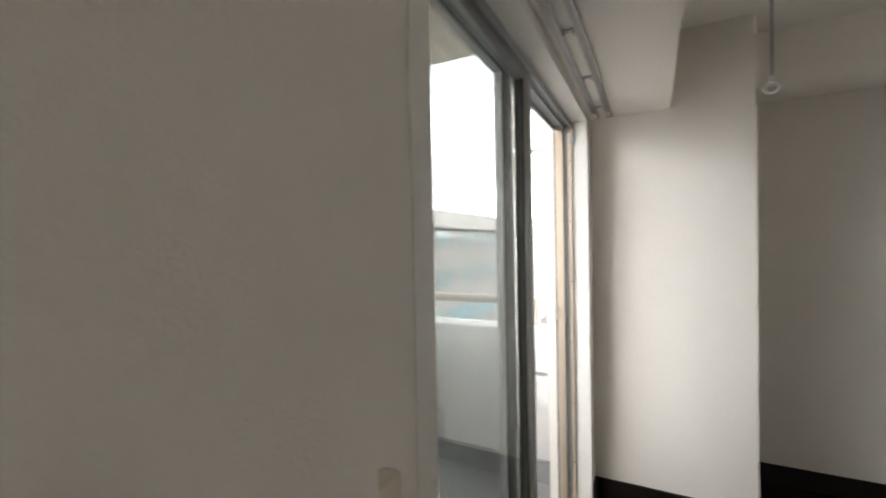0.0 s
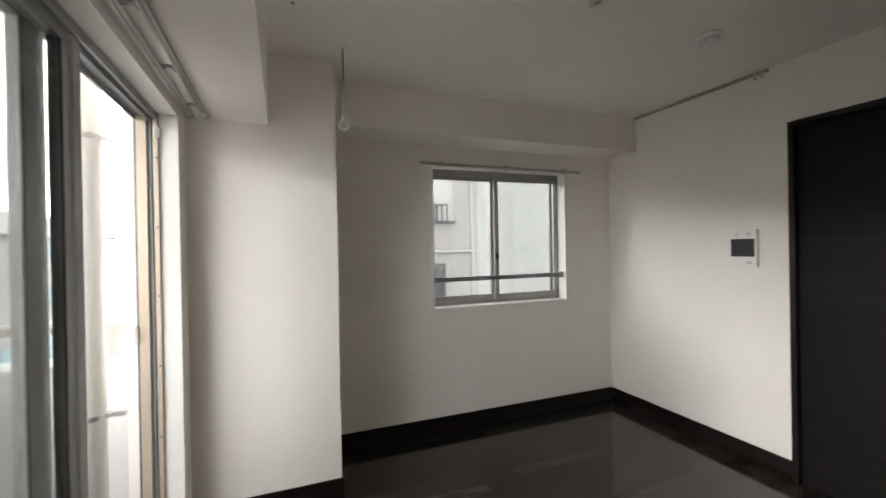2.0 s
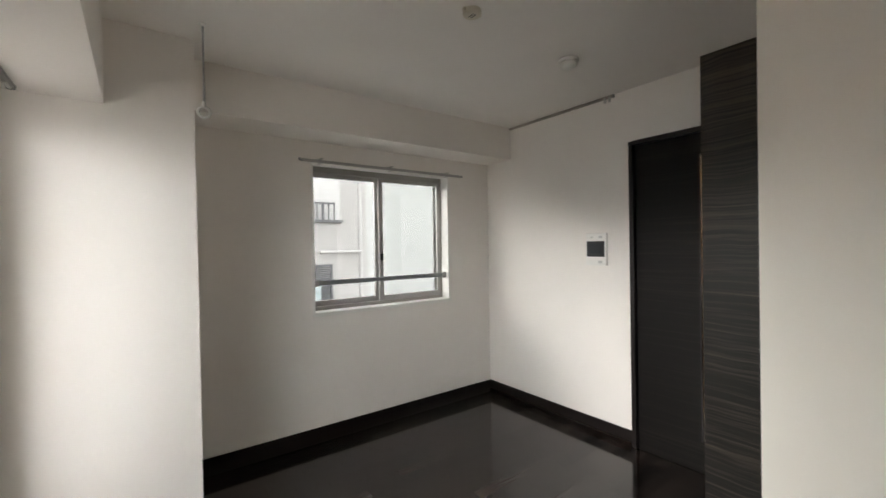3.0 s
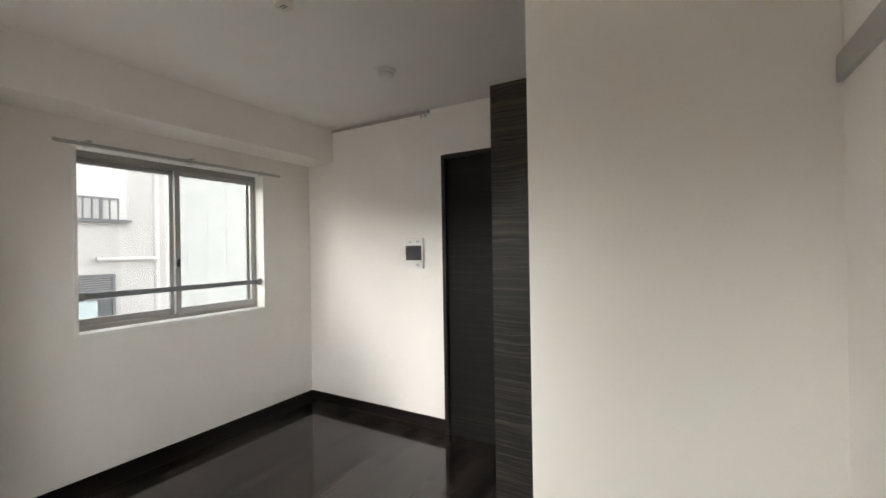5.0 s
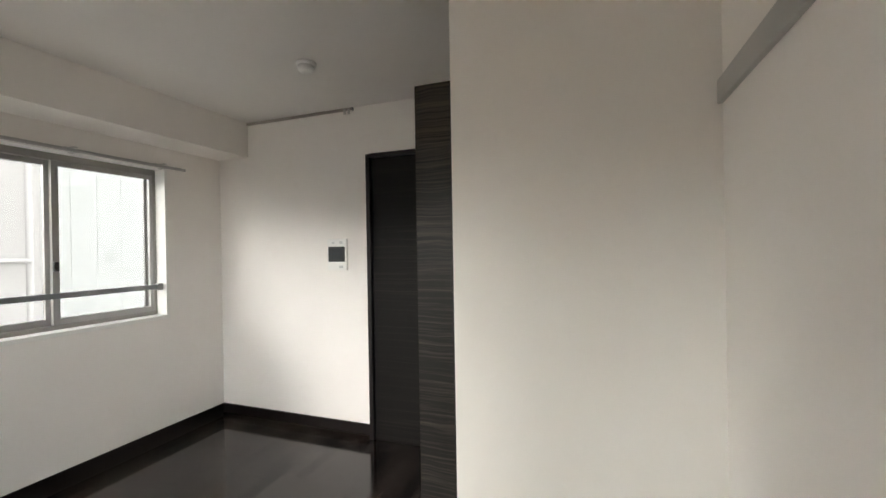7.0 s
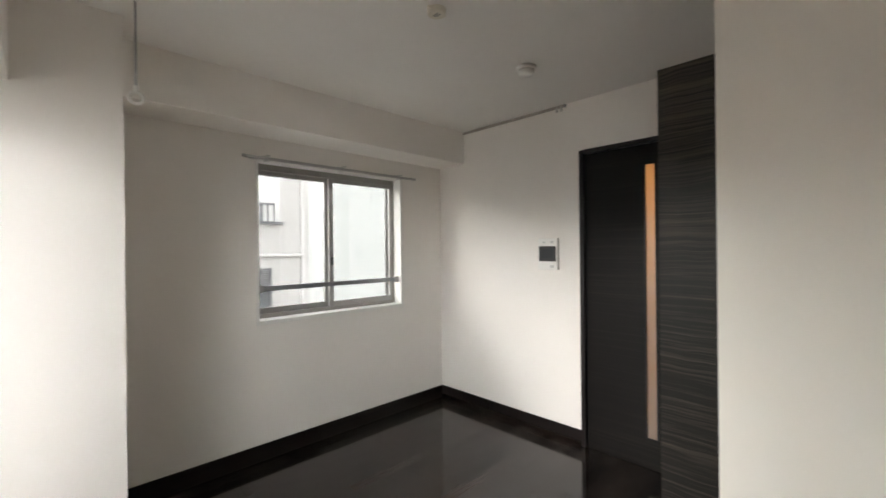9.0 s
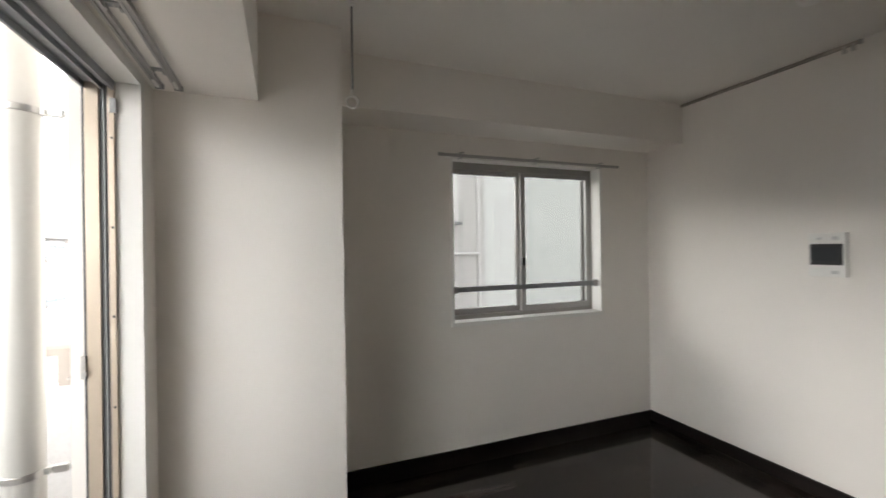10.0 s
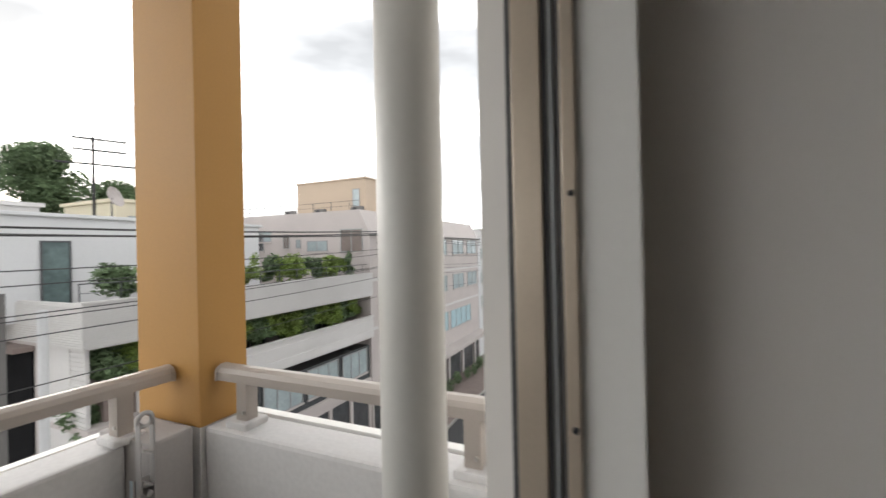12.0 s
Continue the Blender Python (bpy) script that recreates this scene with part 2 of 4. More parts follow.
M_SOFFIT = material("balcony_ceiling_paint", (0.60, 0.57, 0.53), 0.85, vary=0.03, scale=3, fine=90, bump=0.2)
M_OCHRE = material("ochre_column_paint", (0.47, 0.25, 0.068), 0.55, vary=0.05, scale=2, fine=120, bump=0.12)
M_RAILM = material("taupe_rail_paint", (0.42, 0.375, 0.335), 0.42, 0.1, vary=0.04, scale=6, fine=150, bump=0.04)
M_PIPE = material("pvc_pipe", (0.62, 0.61, 0.575), 0.42, vary=0.03, scale=3, fine=60, bump=0.03)
M_EXT = material("exterior_render", (0.64, 0.62, 0.61), 0.85, vary=0.05, scale=2, fine=50, bump=0.3, dirt=0.05)



# ---- shaping helpers ----
def part(name, bm, mat, parent=None, label=""):
    """One mesh object from a bmesh, under a thing or a part where one is given."""
    me = bpy.data.meshes.new(name)
    bm.to_mesh(me)
    bm.free()
    me.materials.append(mat)
    ob = new(name, me)
    if parent is not None:
        ob.parent = parent
    if label:
        ob["label"] = label
    return ob


def thing(name, label, category, group="", kind="", at=(0, 0, 0)):
    ob = tagged(new(name), label, category, group, kind)
    ob.location = at
    return ob


def add_box(bm, x0, x1, y0, y1, z0, z1, bevel=0.0):
    m = Matrix.Translation(((x0 + x1) / 2, (y0 + y1) / 2, (z0 + z1) / 2)) @ Matrix.Diagonal((abs(x1 - x0), abs(y1 - y0), abs(z1 - z0), 1))
    r = bmesh.ops.create_cube(bm, size=1.0, matrix=m)
    if bevel:
        edges = list({e for v in r["verts"] for e in v.link_edges})
        bmesh.ops.bevel(bm, geom=edges, offset=bevel, segments=2, profile=0.6, affect="EDGES")
    return bm


def boxes(*rows, bevel=0.0):
    bm = bmesh.new()
    for r in rows:
        add_box(bm, *r, bevel=bevel)
    return bm


def tube(a, b, r, sides=16, bm=None, r2=None):
    """A straight round bar from a to b."""
    bm = bm or bmesh.new()
    a, b = Vector(a), Vector(b)
    d = b - a
    m = Matrix.Translation((a + b) / 2) @ d.to_track_quat("Z", "Y").to_matrix().to_4x4()
    bmesh.ops.create_cone(bm, cap_ends=True, segments=sides, radius1=r, radius2=r if r2 is None else r2, depth=d.length, matrix=m)
    return bm


def ring(center, radius, thick, normal=(0, 1, 0), n=28, k=10, bm=None):
    """A torus round the given normal."""
    bm = bm or bmesh.new()
    q = Vector(normal).to_track_quat("Z", "Y").to_matrix()
    rows = []
    for i in range(n):
        a = 2 * math.pi * i / n
        row = []
        for j in range(k):
            b = 2 * math.pi * j / k
            p = Vector(((radius + thick * math.cos(b)) * math.cos(a), (radius + thick * math.cos(b)) * math.sin(a), thick * math.sin(b)))
            row.append(bm.verts.new(Vector(center) + q @ p))
        rows.append(row)
    for i in range(n):
        for j in range(k):
            bm.faces.new((rows[i][j], rows[(i + 1) % n][j], rows[(i + 1) % n][(j + 1) % k], rows[i][(j + 1) % k]))
    return bm


def lathe(profile, center, n=32, axis="Z"):
    """A turned shape from (radius, height) pairs."""
    bm = bmesh.new()
    rows = []
    for r, h in profile:
        rows.append([bm.verts.new((center[0] + r * math.cos(2 * math.pi * i / n), center[1] + r * math.sin(2 * math.pi * i / n), center[2] + h)) for i in range(n)])
    for a, b in zip(rows, rows[1:]):
        for i in range(n):
            bm.faces.new((a[i], a[(i + 1) % n], b[(i + 1) % n], b[i]))
    bm.faces.new(rows[0][::-1])
    bm.faces.new(rows[-1])
    bmesh.ops.recalc_face_normals(bm, faces=bm.faces[:])
    return bm


def smooth(ob):
    for p in ob.data.polygons:
        p.use_smooth = True
    return ob


# ---- the room's shell ----
XW, XE, YS, YN, ZC = 1.40, 4.515, 1.578, 4.812, 2.38
XO, YP = 1.19, 4.279         # outer face of the west wall; south face of the corner column
BX, BZ = 1.771, 2.009          # west beam: inner edge and underside
OY0, OY1, OZ = 2.44, 4.138, 1.985  # balcony opening
WX0, WX1, WZ0, WZ1 = 2.85, 4.056, 0.888, 1.972  # north window opening
DY0, DY1, DZ = 2.61, 3.427, 2.03   # inner door

sub = part("floor", boxes((XO, 4.72, 1.36, 4.99, -0.20, -0.012)), M_BASE)
tagged(sub, "dark brown wooden strip floor, semi-gloss", "floor", kind="structure")
tagged(part("ceiling", boxes((XO, 4.72, 1.36, 4.99, ZC, ZC + 0.2)), M_CEIL), "plain white papered ceiling", "ceiling", kind="structure")
tagged(part("wall_west", boxes((XO, XW, 1.36, OY0, 0, ZC), (XO, XW, OY1, 4.99, 0, ZC), (XO, XW, OY0, OY1, OZ, ZC)), M_WALL), "white papered wall round the balcony door", "wall", kind="structure")
tagged(part("beam_west", boxes((XW, BX, YS, YP, BZ, ZC)), M_WALL), "white papered beam above the balcony door", "beam", kind="structure")
tagged(part("column_northwest", boxes((XW, 2.112, YP, YN, 0, ZC)), M_WALL), "white papered square column in the corner", "column", kind="structure")
tagged(part("column_southwest", boxes((XW, 1.558, YS, 2.140, 0, BZ)), M_WALL), "white papered shallow column beside the balcony door", "column", kind="structure")
tagged(part("beam_north", boxes((2.112, XE, 4.508, YN, 2.107, ZC)), M_WALL), "white papered beam above the window", "beam", kind="structure")
tagged(part("wall_north", boxes((XW, WX0, YN, 4.99, 0, ZC), (WX1, XE, YN, 4.99, 0, ZC), (WX0, WX1, YN, 4.99, 0, WZ0), (WX0, WX1, YN, 4.99, WZ1, ZC)), M_WALL), "white papered wall with a window", "wall", kind="structure")
tagged(part("wall_east", boxes((XE, 4.72, DY1, 4.99, 0, ZC), (XE, 4.72, 1.36, DY0, 0, ZC), (XE, 4.72, DY0, DY1, DZ, ZC)), M_WALL), "white papered wall with a dark door", "wall", kind="structure")
tagged(part("wall_south", boxes((XW, XE, 1.36, YS, 0, ZC)), M_WALL), "white papered wall with a hanging rail", "wall", kind="structure")
tagged(part("wall_partition", boxes((3.253, 3.36, YS, 2.359, 0, ZC)), M_WALL), "white papered partition beside the wardrobe", "wall", kind="structure")
tagged(part("hall_wall", boxes((5.80, 5.84, 2.3, 3.7, 0, ZC), (4.72, 5.80, 2.26, 2.3, 0, ZC), (4.72, 5.80, 3.7, 3.74, 0, ZC)), M_WALL), "plain white walls of the hall behind the door", "wall", kind="structure")
tagged(part("hall_floor", boxes((4.72, 5.84, 2.26, 3.74, -0.2, 0)), M_BASE), "dark brown hall floor behind the door", "floor", kind="structure")
tagged(part("hall_ceiling", boxes((4.72, 5.84, 2.26, 3.74, ZC, ZC + 0.2)), M_CEIL), "plain white hall ceiling", "ceiling", kind="structure")

# baseboards
BH, BT = 0.107, 0.012
for nm, r in (("baseboard_north", (2.112, XE - BT, YN - BT, YN, -0.01, BH)), ("baseboard_east", (XE - BT, XE, DY1, YN, -0.01, BH)),
              ("baseboard_column", (XW, 2.112 + BT, YP - BT, YP, -0.01, BH)), ("baseboard_column_side", (2.112, 2.112 + BT, YP, YN - BT, -0.01, BH)),
              ("baseboard_south", (XW, 3.253, YS, YS + BT, -0.01, BH)), ("baseboard_west", (XW, XW + BT, YS + BT, OY0 - 0.01, -0.01, BH)),
              ("baseboard_west_stub", (XW, XW + BT, OY1, YP - BT, -0.01, BH)),
              ("baseboard_partition", (3.253 - BT, 3.253, YS + BT, 2.359, -0.01, BH))):
    tagged(part(nm, boxes(r, bevel=0.003), M_BASE), "dark brown wooden baseboard", "baseboard", kind="structure")


# ---- balcony door: a two-leaf sliding door, both leaves pushed to the south side ----
bdoor = thing("balcony_door", "aluminium sliding balcony door, slid half open", "sliding door", kind="structure")
FX0, FX1 = 1.240, 1.330        # depth of the aluminium frame
fr = 0.032
jm = part("jamb", boxes((FX0 + 0.008, 1.287, OY1 - fr - 0.004, OY1, 0.02, OZ - fr), (1.287, 1.312, OY1 - fr + 0.014, OY1, 0.02, OZ - fr), (1.312, FX1, OY1 - fr - 0.004, OY1, 0.02, OZ - fr), bevel=0.0015), M_ALU, bdoor)
part("seal", boxes((FX0, FX0 + 0.008, OY1 - fr - 0.001, OY1, 0.02, OZ - fr), (1.288, 1.294, OY1 - fr + 0.002, OY1 - fr + 0.014, 0.02, OZ - fr), (1.3065, 1.3115, OY1 - fr - 0.001, OY1 - fr + 0.014, 0.02, OZ - fr)), M_SEAL, jm, "dark grey rubber seals")
part("ridge", boxes((1.297, 1.303, OY1 - fr - 0.002, OY1 - fr + 0.014, 0.02, OZ - fr), bevel=0.0008), M_ALU_DARK, jm)
part("jamb", boxes((FX0, FX1, OY0, OY0 + fr, 0.02, OZ - fr), bevel=0.0015), M_ALU, bdoor)
part("head_track", boxes((FX0, FX1, OY0, OY1, OZ - fr, OZ), (FX0, FX0 + 0.008, OY0 + fr, OY1 - fr, OZ - fr - 0.02, OZ - fr), (FX0 + 0.050, FX0 + 0.058, OY0 + fr, OY1 - fr, OZ - fr - 0.02, OZ - fr), (FX1 - 0.008, FX1, OY0 + fr, OY1 - fr, OZ - fr - 0.02, OZ - fr), bevel=0.001), M_ALU_MID, bdoor, "grey upper track")
part("sill_track", boxes((FX0, FX1, OY0, OY1, -0.01, 0.02), (FX0 + 0.025, FX0 + 0.030, OY0, OY1, 0.02, 0.034), (FX0 + 0.075, FX0 + 0.080, OY0, OY1, 0.02, 0.034)), M_ALU, bdoor)


def leaf(y0, y1, x0, x1, z0, z1, stile, end_stile, top, bottom, mat, lbl):
    ya, yb = y0 + stile, y1 - end_stile
    holder = part("door_leaf", boxes((x0, x1, y0, ya, z0, z1), (x0, x1, yb, y1, z0, z1), (x0, x1, ya, yb, z1 - top, z1), (x0, x1, ya, yb, z0, z0 + bottom), bevel=0.003), mat, bdoor, lbl)
    xm = (x0 + x1) / 2
    part("pane", boxes((xm - 0.003, xm + 0.003, ya - 0.004, yb + 0.004, z0 + bottom - 0.004, z1 - top + 0.004)), M_GLASS, holder, "clear glass pane")
    part("gasket", boxes((x1 - 0.002, x1 + 0.0015, yb - 0.006, yb + 0.002, z0 + bottom, z1 - top)), M_BLACK, holder)
    return holder


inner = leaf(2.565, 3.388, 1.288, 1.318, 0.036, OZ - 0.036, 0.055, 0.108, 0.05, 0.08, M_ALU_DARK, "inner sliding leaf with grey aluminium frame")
part("draught_strip", boxes((1.3175, 1.3205, 3.322, 3.327, 0.06, OZ - 0.06)), M_ALU_N, inner, "pale brush strip along the stile")
part("groove", boxes((1.3170, 1.3185, 3.333, 3.338, 0.06, OZ - 0.06)), M_SEAL, inner)
# paler metal than the inner leaf: the daylight on it is in the colour
outer = leaf(2.50, 3.292, 1.250, 1.280, 0.036, OZ - 0.036, 0.048, 0.10, 0.05, 0.08, M_ALU_N, "outer sliding leaf, grey aluminium frame coloured paler as lit")
for lf in (inner, outer):
    lf.children[0].visible_shadow = False
part("lock_keeper", boxes((1.233, 1.247, OY1 - fr - 0.012, OY1 - fr, 0.965, 1.04), (1.236, 1.252, OY1 - fr - 0.020, OY1 - fr - 0.012, 0.975, 0.992), bevel=0.002), M_STEEL, bdoor)
part("buffer_block", boxes((1.318, 1.338, OY1 - fr - 0.010, OY1 - fr, 1.855, 1.905), bevel=0.002), M_GREYMARK, bdoor)
for z in (0.25, 0.55, 0.86, 1.166, 1.467, 1.77):
    part("screw", tube((1.3235, OY1 - fr - 0.0085, z), (1.3235, OY1 - fr - 0.005, z), 0.0042, 10), M_BLACK, bdoor)

# white lining of the opening
tagged(part("trim_door_lining", boxes((FX1, XW + 0.004, OY1 - 0.024, OY1 + 0.016, 0, OZ - 0.020), (FX1, XW + 0.002, OY0, OY0 + 0.058, 0, OZ - 0.020), (FX1, XW + 0.004, OY0 - 0.02, OY1 + 0.016, OZ - 0.020, OZ + 0.018), bevel=0.001), M_TRIM), "white painted wooden lining of the balcony door", "trim", kind="structure")


# ---- curtain rails under the west beam ----
def curtain_rail(x, y0, y1, z, lbl):
    r = thing("curtain_rail", lbl, "curtain rail", "rails above the balcony door")
    part("channel", boxes((x - 0.011, x + 0.011, y0, y1, z - 0.003, z), (x - 0.011, x - 0.008, y0, y1, z - 0.016, z - 0.003), (x + 0.008, x + 0.011, y0, y1, z - 0.016, z - 0.003), (x - 0.008, x - 0.003, y0, y1, z - 0.016, z - 0.013), (x + 0.003, x + 0.008, y0, y1, z - 0.016, z - 0.013)), M_ALU_N, r)
    part("end_cap", boxes((x - 0.014, x + 0.014, y1, y1 + 0.012, z - 0.02, z), bevel=0.003), M_GREYMARK, r, "grey plastic end cap")
    for i in range(7):
        y = y1 - 0.02 - 0.009 * i
        part("runner", boxes((x - 0.005, x + 0.005, y - 0.003, y + 0.003, z - 0.024, z - 0.0165), bevel=0.001), M_PLASTIC, r)
    return r


curtain_rail(1.438, 2.30, 4.20, BZ, "narrow silver curtain rail on the beam's underside")
curtain_rail(1.500, 2.30, 4.20, BZ, "second silver curtain rail beside the first")
for i in range(5):
    y = 4.06 - 0.40 * i
    bk = thing("rail_bracket", "small grey double bracket holding both curtain rails", "bracket", "brackets of the curtain rails")
    part("plate", boxes((1.4495, 1.4885, y - 0.011, y + 0.011, BZ - 0.006, BZ), bevel=0.001), M_GREYMARK, bk)
    for x in (1.4495, 1.482):
        part("clip", boxes((x, x + 0.0065, y - 0.009, y + 0.009, BZ - 0.018, BZ - 0.006), bevel=0.001), M_ALU_N, bk)
    part("screw", tube((1.469, y, BZ - 0.0085), (1.469, y, BZ - 0.006), 0.004, 10), M_STEEL, bk)

# ---- air conditioner on the west beam ----
ac = thing("air_conditioner", "white wall-mounted air conditioner with rounded front", "air conditioner", at=(0, 0, 0))
bm = bmesh.new()
prof = [(0.0, 0.0), (0.092, 0.0), (0.125, 0.007), (0.155, 0.019), (0.178, 0.034), (0.192, 0.052), (0.199, 0.08), (0.199, 0.235), (0.187, 0.255), (0.0, 0.26)]
AY0, AY1, AZ = 2.56, 3.332, 2.100
ends = [[bm.verts.new((BX + px, y, AZ + pz)) for px, pz in prof] for y in (AY0, AY1)]
k = len(prof)
for i in range(k):
    bm.faces.new((ends[0][i], ends[0][(i + 1) % k], ends[1][(i + 1) % k], ends[1][i]))
bm.faces.new(ends[0][::-1]); bm.faces.new(ends[1])
bmesh.ops.recalc_face_normals(bm, faces=bm.faces[:])
bmesh.ops.bevel(bm, geom=[e for e in bm.edges if abs(e.verts[0].co.y - e.verts[1].co.y) < 1e-5], offset=0.006, segments=2, affect="EDGES")
part("casing", bm, M_PLASTIC, ac)
part("air_flap", boxes((BX + 0.012, BX + 0.078, AY0 + 0.06, AY1 - 0.045, AZ - 0.004, AZ + 0.002), bevel=0.002), M_PLASTIC, ac)
part("outlet_slot", boxes((BX + 0.100, BX + 0.132, AY0 + 0.06, AY1 - 0.100, AZ - 0.001, AZ + 0.010)), M_BLACK, ac, "dark air slot")
for x, y, z in ((BX + 0.097, AY1 - 0.045, AZ + 0.001), (BX + 0.168, AY1 - 0.050, AZ + 0.025)):
    part("screw_cap", tube((x, y, z - 0.003), (x, y, z + 0.012), 0.0055, 14), M_GREYMARK, ac, "grey round screw cap")
part("seam", boxes((BX + 0.196, BX + 0.2005, AY1 - 0.030, AY1 - 0.027, AZ + 0.05, AZ + 0.24)), M_GREYMARK, ac)

# ---- clothes-pole hanger ----
hang = thing("ceiling_hanger", "white hanging rod with a ring for a clothes pole", "ceiling hanger")
part("socket", lathe([(0.016, 0), (0.016, -0.006), (0.010, -0.012)], (2.130, 4.089, ZC), 24), M_PLASTIC, hang)
smooth(part("rod", tube((2.130, 4.089, ZC - 0.01), (2.130, 4.089, 2.012), 0.0045, 12), M_ALU_DARK, hang, "thin grey rod"))
smooth(part("ring", ring((2.130, 4.089, 1.982), 0.024, 0.0065, (0.15, 1, 0)), M_PLASTIC, hang))
part("collar", tube((2.130, 4.089, 2.03), (2.130, 4.089, 2.004), 0.0085, 14), M_PLASTIC, hang)

# ---- switch box by the balcony door ----
sw = thing("switch_box", "cream plastic switch box on the wall", "switch")
part("box", boxes((XW, XW + 0.028, 2.285, 2.362, 0.985, 1.108), bevel=0.007), M_CREAM, sw)
part("rocker", boxes((XW + 0.028, XW + 0.032, 2.305, 2.342, 1.01, 1.085), bevel=0.0015), M_PLASTIC, sw)

# ---- north window ----
win = thing("window_1", "aluminium sliding window with a guard bar", "window", kind="structure")
WY0, WY1 = 4.905, 4.975
part("window_lining", boxes((WX0, WX0 + 0.018, YN - 0.006, WY0, WZ0 + 0.022, WZ1), (WX1 - 0.018, WX1, YN - 0.006, WY0, WZ0 + 0.022, WZ1), (WX0, WX1, YN - 0.006, WY0, WZ1 - 0.018, WZ1 + 0.004), bevel=0.0015), M_TRIM, win, "white wooden lining")
part("window_sill", boxes((WX0 - 0.004, WX1 + 0.004, YN - 0.012, WY0, WZ0 - 0.006, WZ0 + 0.022), bevel=0.003), M_TRIM, win, "white sill board")
a0, a1, c0, c1 = WX0 + 0.016, WX1 - 0.016, WZ0 + 0.018, WZ1 - 0.014
part("window_frame", boxes((a0, a0 + 0.024, WY0, WY1, c0, c1), (a1 - 0.022, a1, WY0, WY1, c0, c1), (a0 + 0.024, a1 - 0.022, WY0, WY1, c1 - 0.045, c1), (a0 + 0.024, a1 - 0.022, WY0, WY1, c0, c0 + 0.03), bevel=0.002), M_ALU_W, win, "grey aluminium frame")
XM = 3.445


def sash(x0, x1, left, right, y0, y1, lbl, pane_mat):
    s = part("sash", boxes((x0, x0 + left, y0, y1, c0 + 0.022, c1 - 0.03), (x1 - right, x1, y0, y1, c0 + 0.022, c1 - 0.03), (x0 + left, x1 - right, y0, y1, c1 - 0.075, c1 - 0.03), (x0 + left, x1 - right, y0, y1, c0 + 0.022, c0 + 0.068), bevel=0.002), M_ALU_N, win, lbl)
    ym = (y0 + y1) / 2
    part("pane", boxes((x0 + left - 0.004, x1 - right + 0.004, ym - 0.0025, ym + 0.0025, c0 + 0.064, c1 - 0.071)), pane_mat, s, "clear glass pane")
    return s


sash(a0 + 0.012, XM + 0.006, 0.030, 0.046, WY0 + 0.036, WY0 + 0.060, "outer sliding sash", M_GLASS_N)
sash(XM - 0.018, a1 - 0.012, 0.036, 0.030, WY0 + 0.006, WY0 + 0.030, "inner sliding sash", M_GLASS_S)
part("insect_screen_frame", boxes((XM - 0.005, XM + 0.017, WY1 - 0.012, WY1, c0 + 0.03, c1 - 0.03), (a1 - 0.046, a1 - 0.022, WY1 - 0.012, WY1, c0 + 0.03, c1 - 0.03), (XM + 0.017, a1 - 0.046, WY1 - 0.012, WY1, c0 + 0.03, c0 + 0.05), (XM + 0.017, a1 - 0.046, WY1 - 0.012, WY1, c1 - 0.05, c1 - 0.03)), M_ALU_N, win)
part("crescent_lock", boxes((XM - 0.016, XM + 0.008, WY0 - 0.014, WY0 + 0.006, 1.255, 1.31), (XM - 0.022, XM - 0.014, WY0 - 0.020, WY0 - 0.006, 1.27, 1.30), bevel=0.003), M_BLACK, win, "dark grey crescent lock")
part("guard_bar", boxes((WX0 + 0.018, WX1 - 0.018, YN + 0.030, YN + 0.044, 1.096, 1.130), bevel=0.003), M_ALU_MID, win, "grey guard bar across the window")
for x in (WX0 + 0.018, WX1 - 0.058):
    part("bar_socket", boxes((x, x + 0.040, YN + 0.024, YN + 0.052, 1.088, 1.138), bevel=0.005), M_ALU_N, win)


def window_rod():
    r = thing("window_curtain_rail", "thin double pale curtain rail above the window", "curtain rail")
    for y, z in ((4.768, 1.968), (4.722, 1.956)):
        part("rail", boxes((2.765, 4.125, y - 0.008, y + 0.008, z - 0.011, z + 0.005), bevel=0.002), M_ALU_N, r)
        for x in (2.758, 4.120):
            part("end_cap", boxes((x, x + 0.012, y - 0.008, y + 0.008, z - 0.011, z + 0.007), bevel=0.002), M_GREYMARK, r)
    for x in (2.90, 3.45, 3.98):
        part("bracket", boxes((x - 0.011, x + 0.011, 4.715, YN, 1.972, 1.977), (x - 0.011, x + 0.011, YN - 0.010, YN, 1.965, 1.986), (x - 0.011, x + 0.011, 4.715, 4.775, 1.942, 1.947), bevel=0.0008), M_STEEL, r)
    for i in range(8):
        part("runner", boxes((2.80 + 0.011 * i, 2.805 + 0.011 * i, 4.759, 4.771, 1.944, 1.956)), M_PLASTIC, r)


window_rod()

# ---- inner door ----
door = thing("door_1", "dark wooden door, closed, with a slim amber glass strip", "door", kind="structure")
part("door_frame", boxes((XE - 0.012, XE + 0.13, DY1 - 0.026, DY1 + 0.003, -0.01, DZ), (XE - 0.012, XE + 0.13, DY0 - 0.003, DY0 + 0.026, -0.01, DZ), (XE - 0.012, XE + 0.13, DY0 + 0.026, DY1 - 0.026, DZ - 0.026, DZ + 0.003), bevel=0.002), M_BASE, door, "dark brown door frame")
LX = XE + 0.022
SY0, SY1, SZ0, SZ1 = 2.949, 3.012, 0.178, 1.878
dleaf = part("door_leaf", boxes((LX, LX + 0.036, SY1, DY1 - 0.0263, -0.0115, DZ - 0.0262), (LX, LX + 0.036, DY0 + 0.0263, SY0, -0.0115, DZ - 0.0262), (LX, LX + 0.036, SY0, SY1, SZ1, DZ - 0.0262), (LX, LX + 0.036, SY0, SY1, -0.0115, SZ0)), M_DOOR, door, "dark oak leaf with horizontal grain")
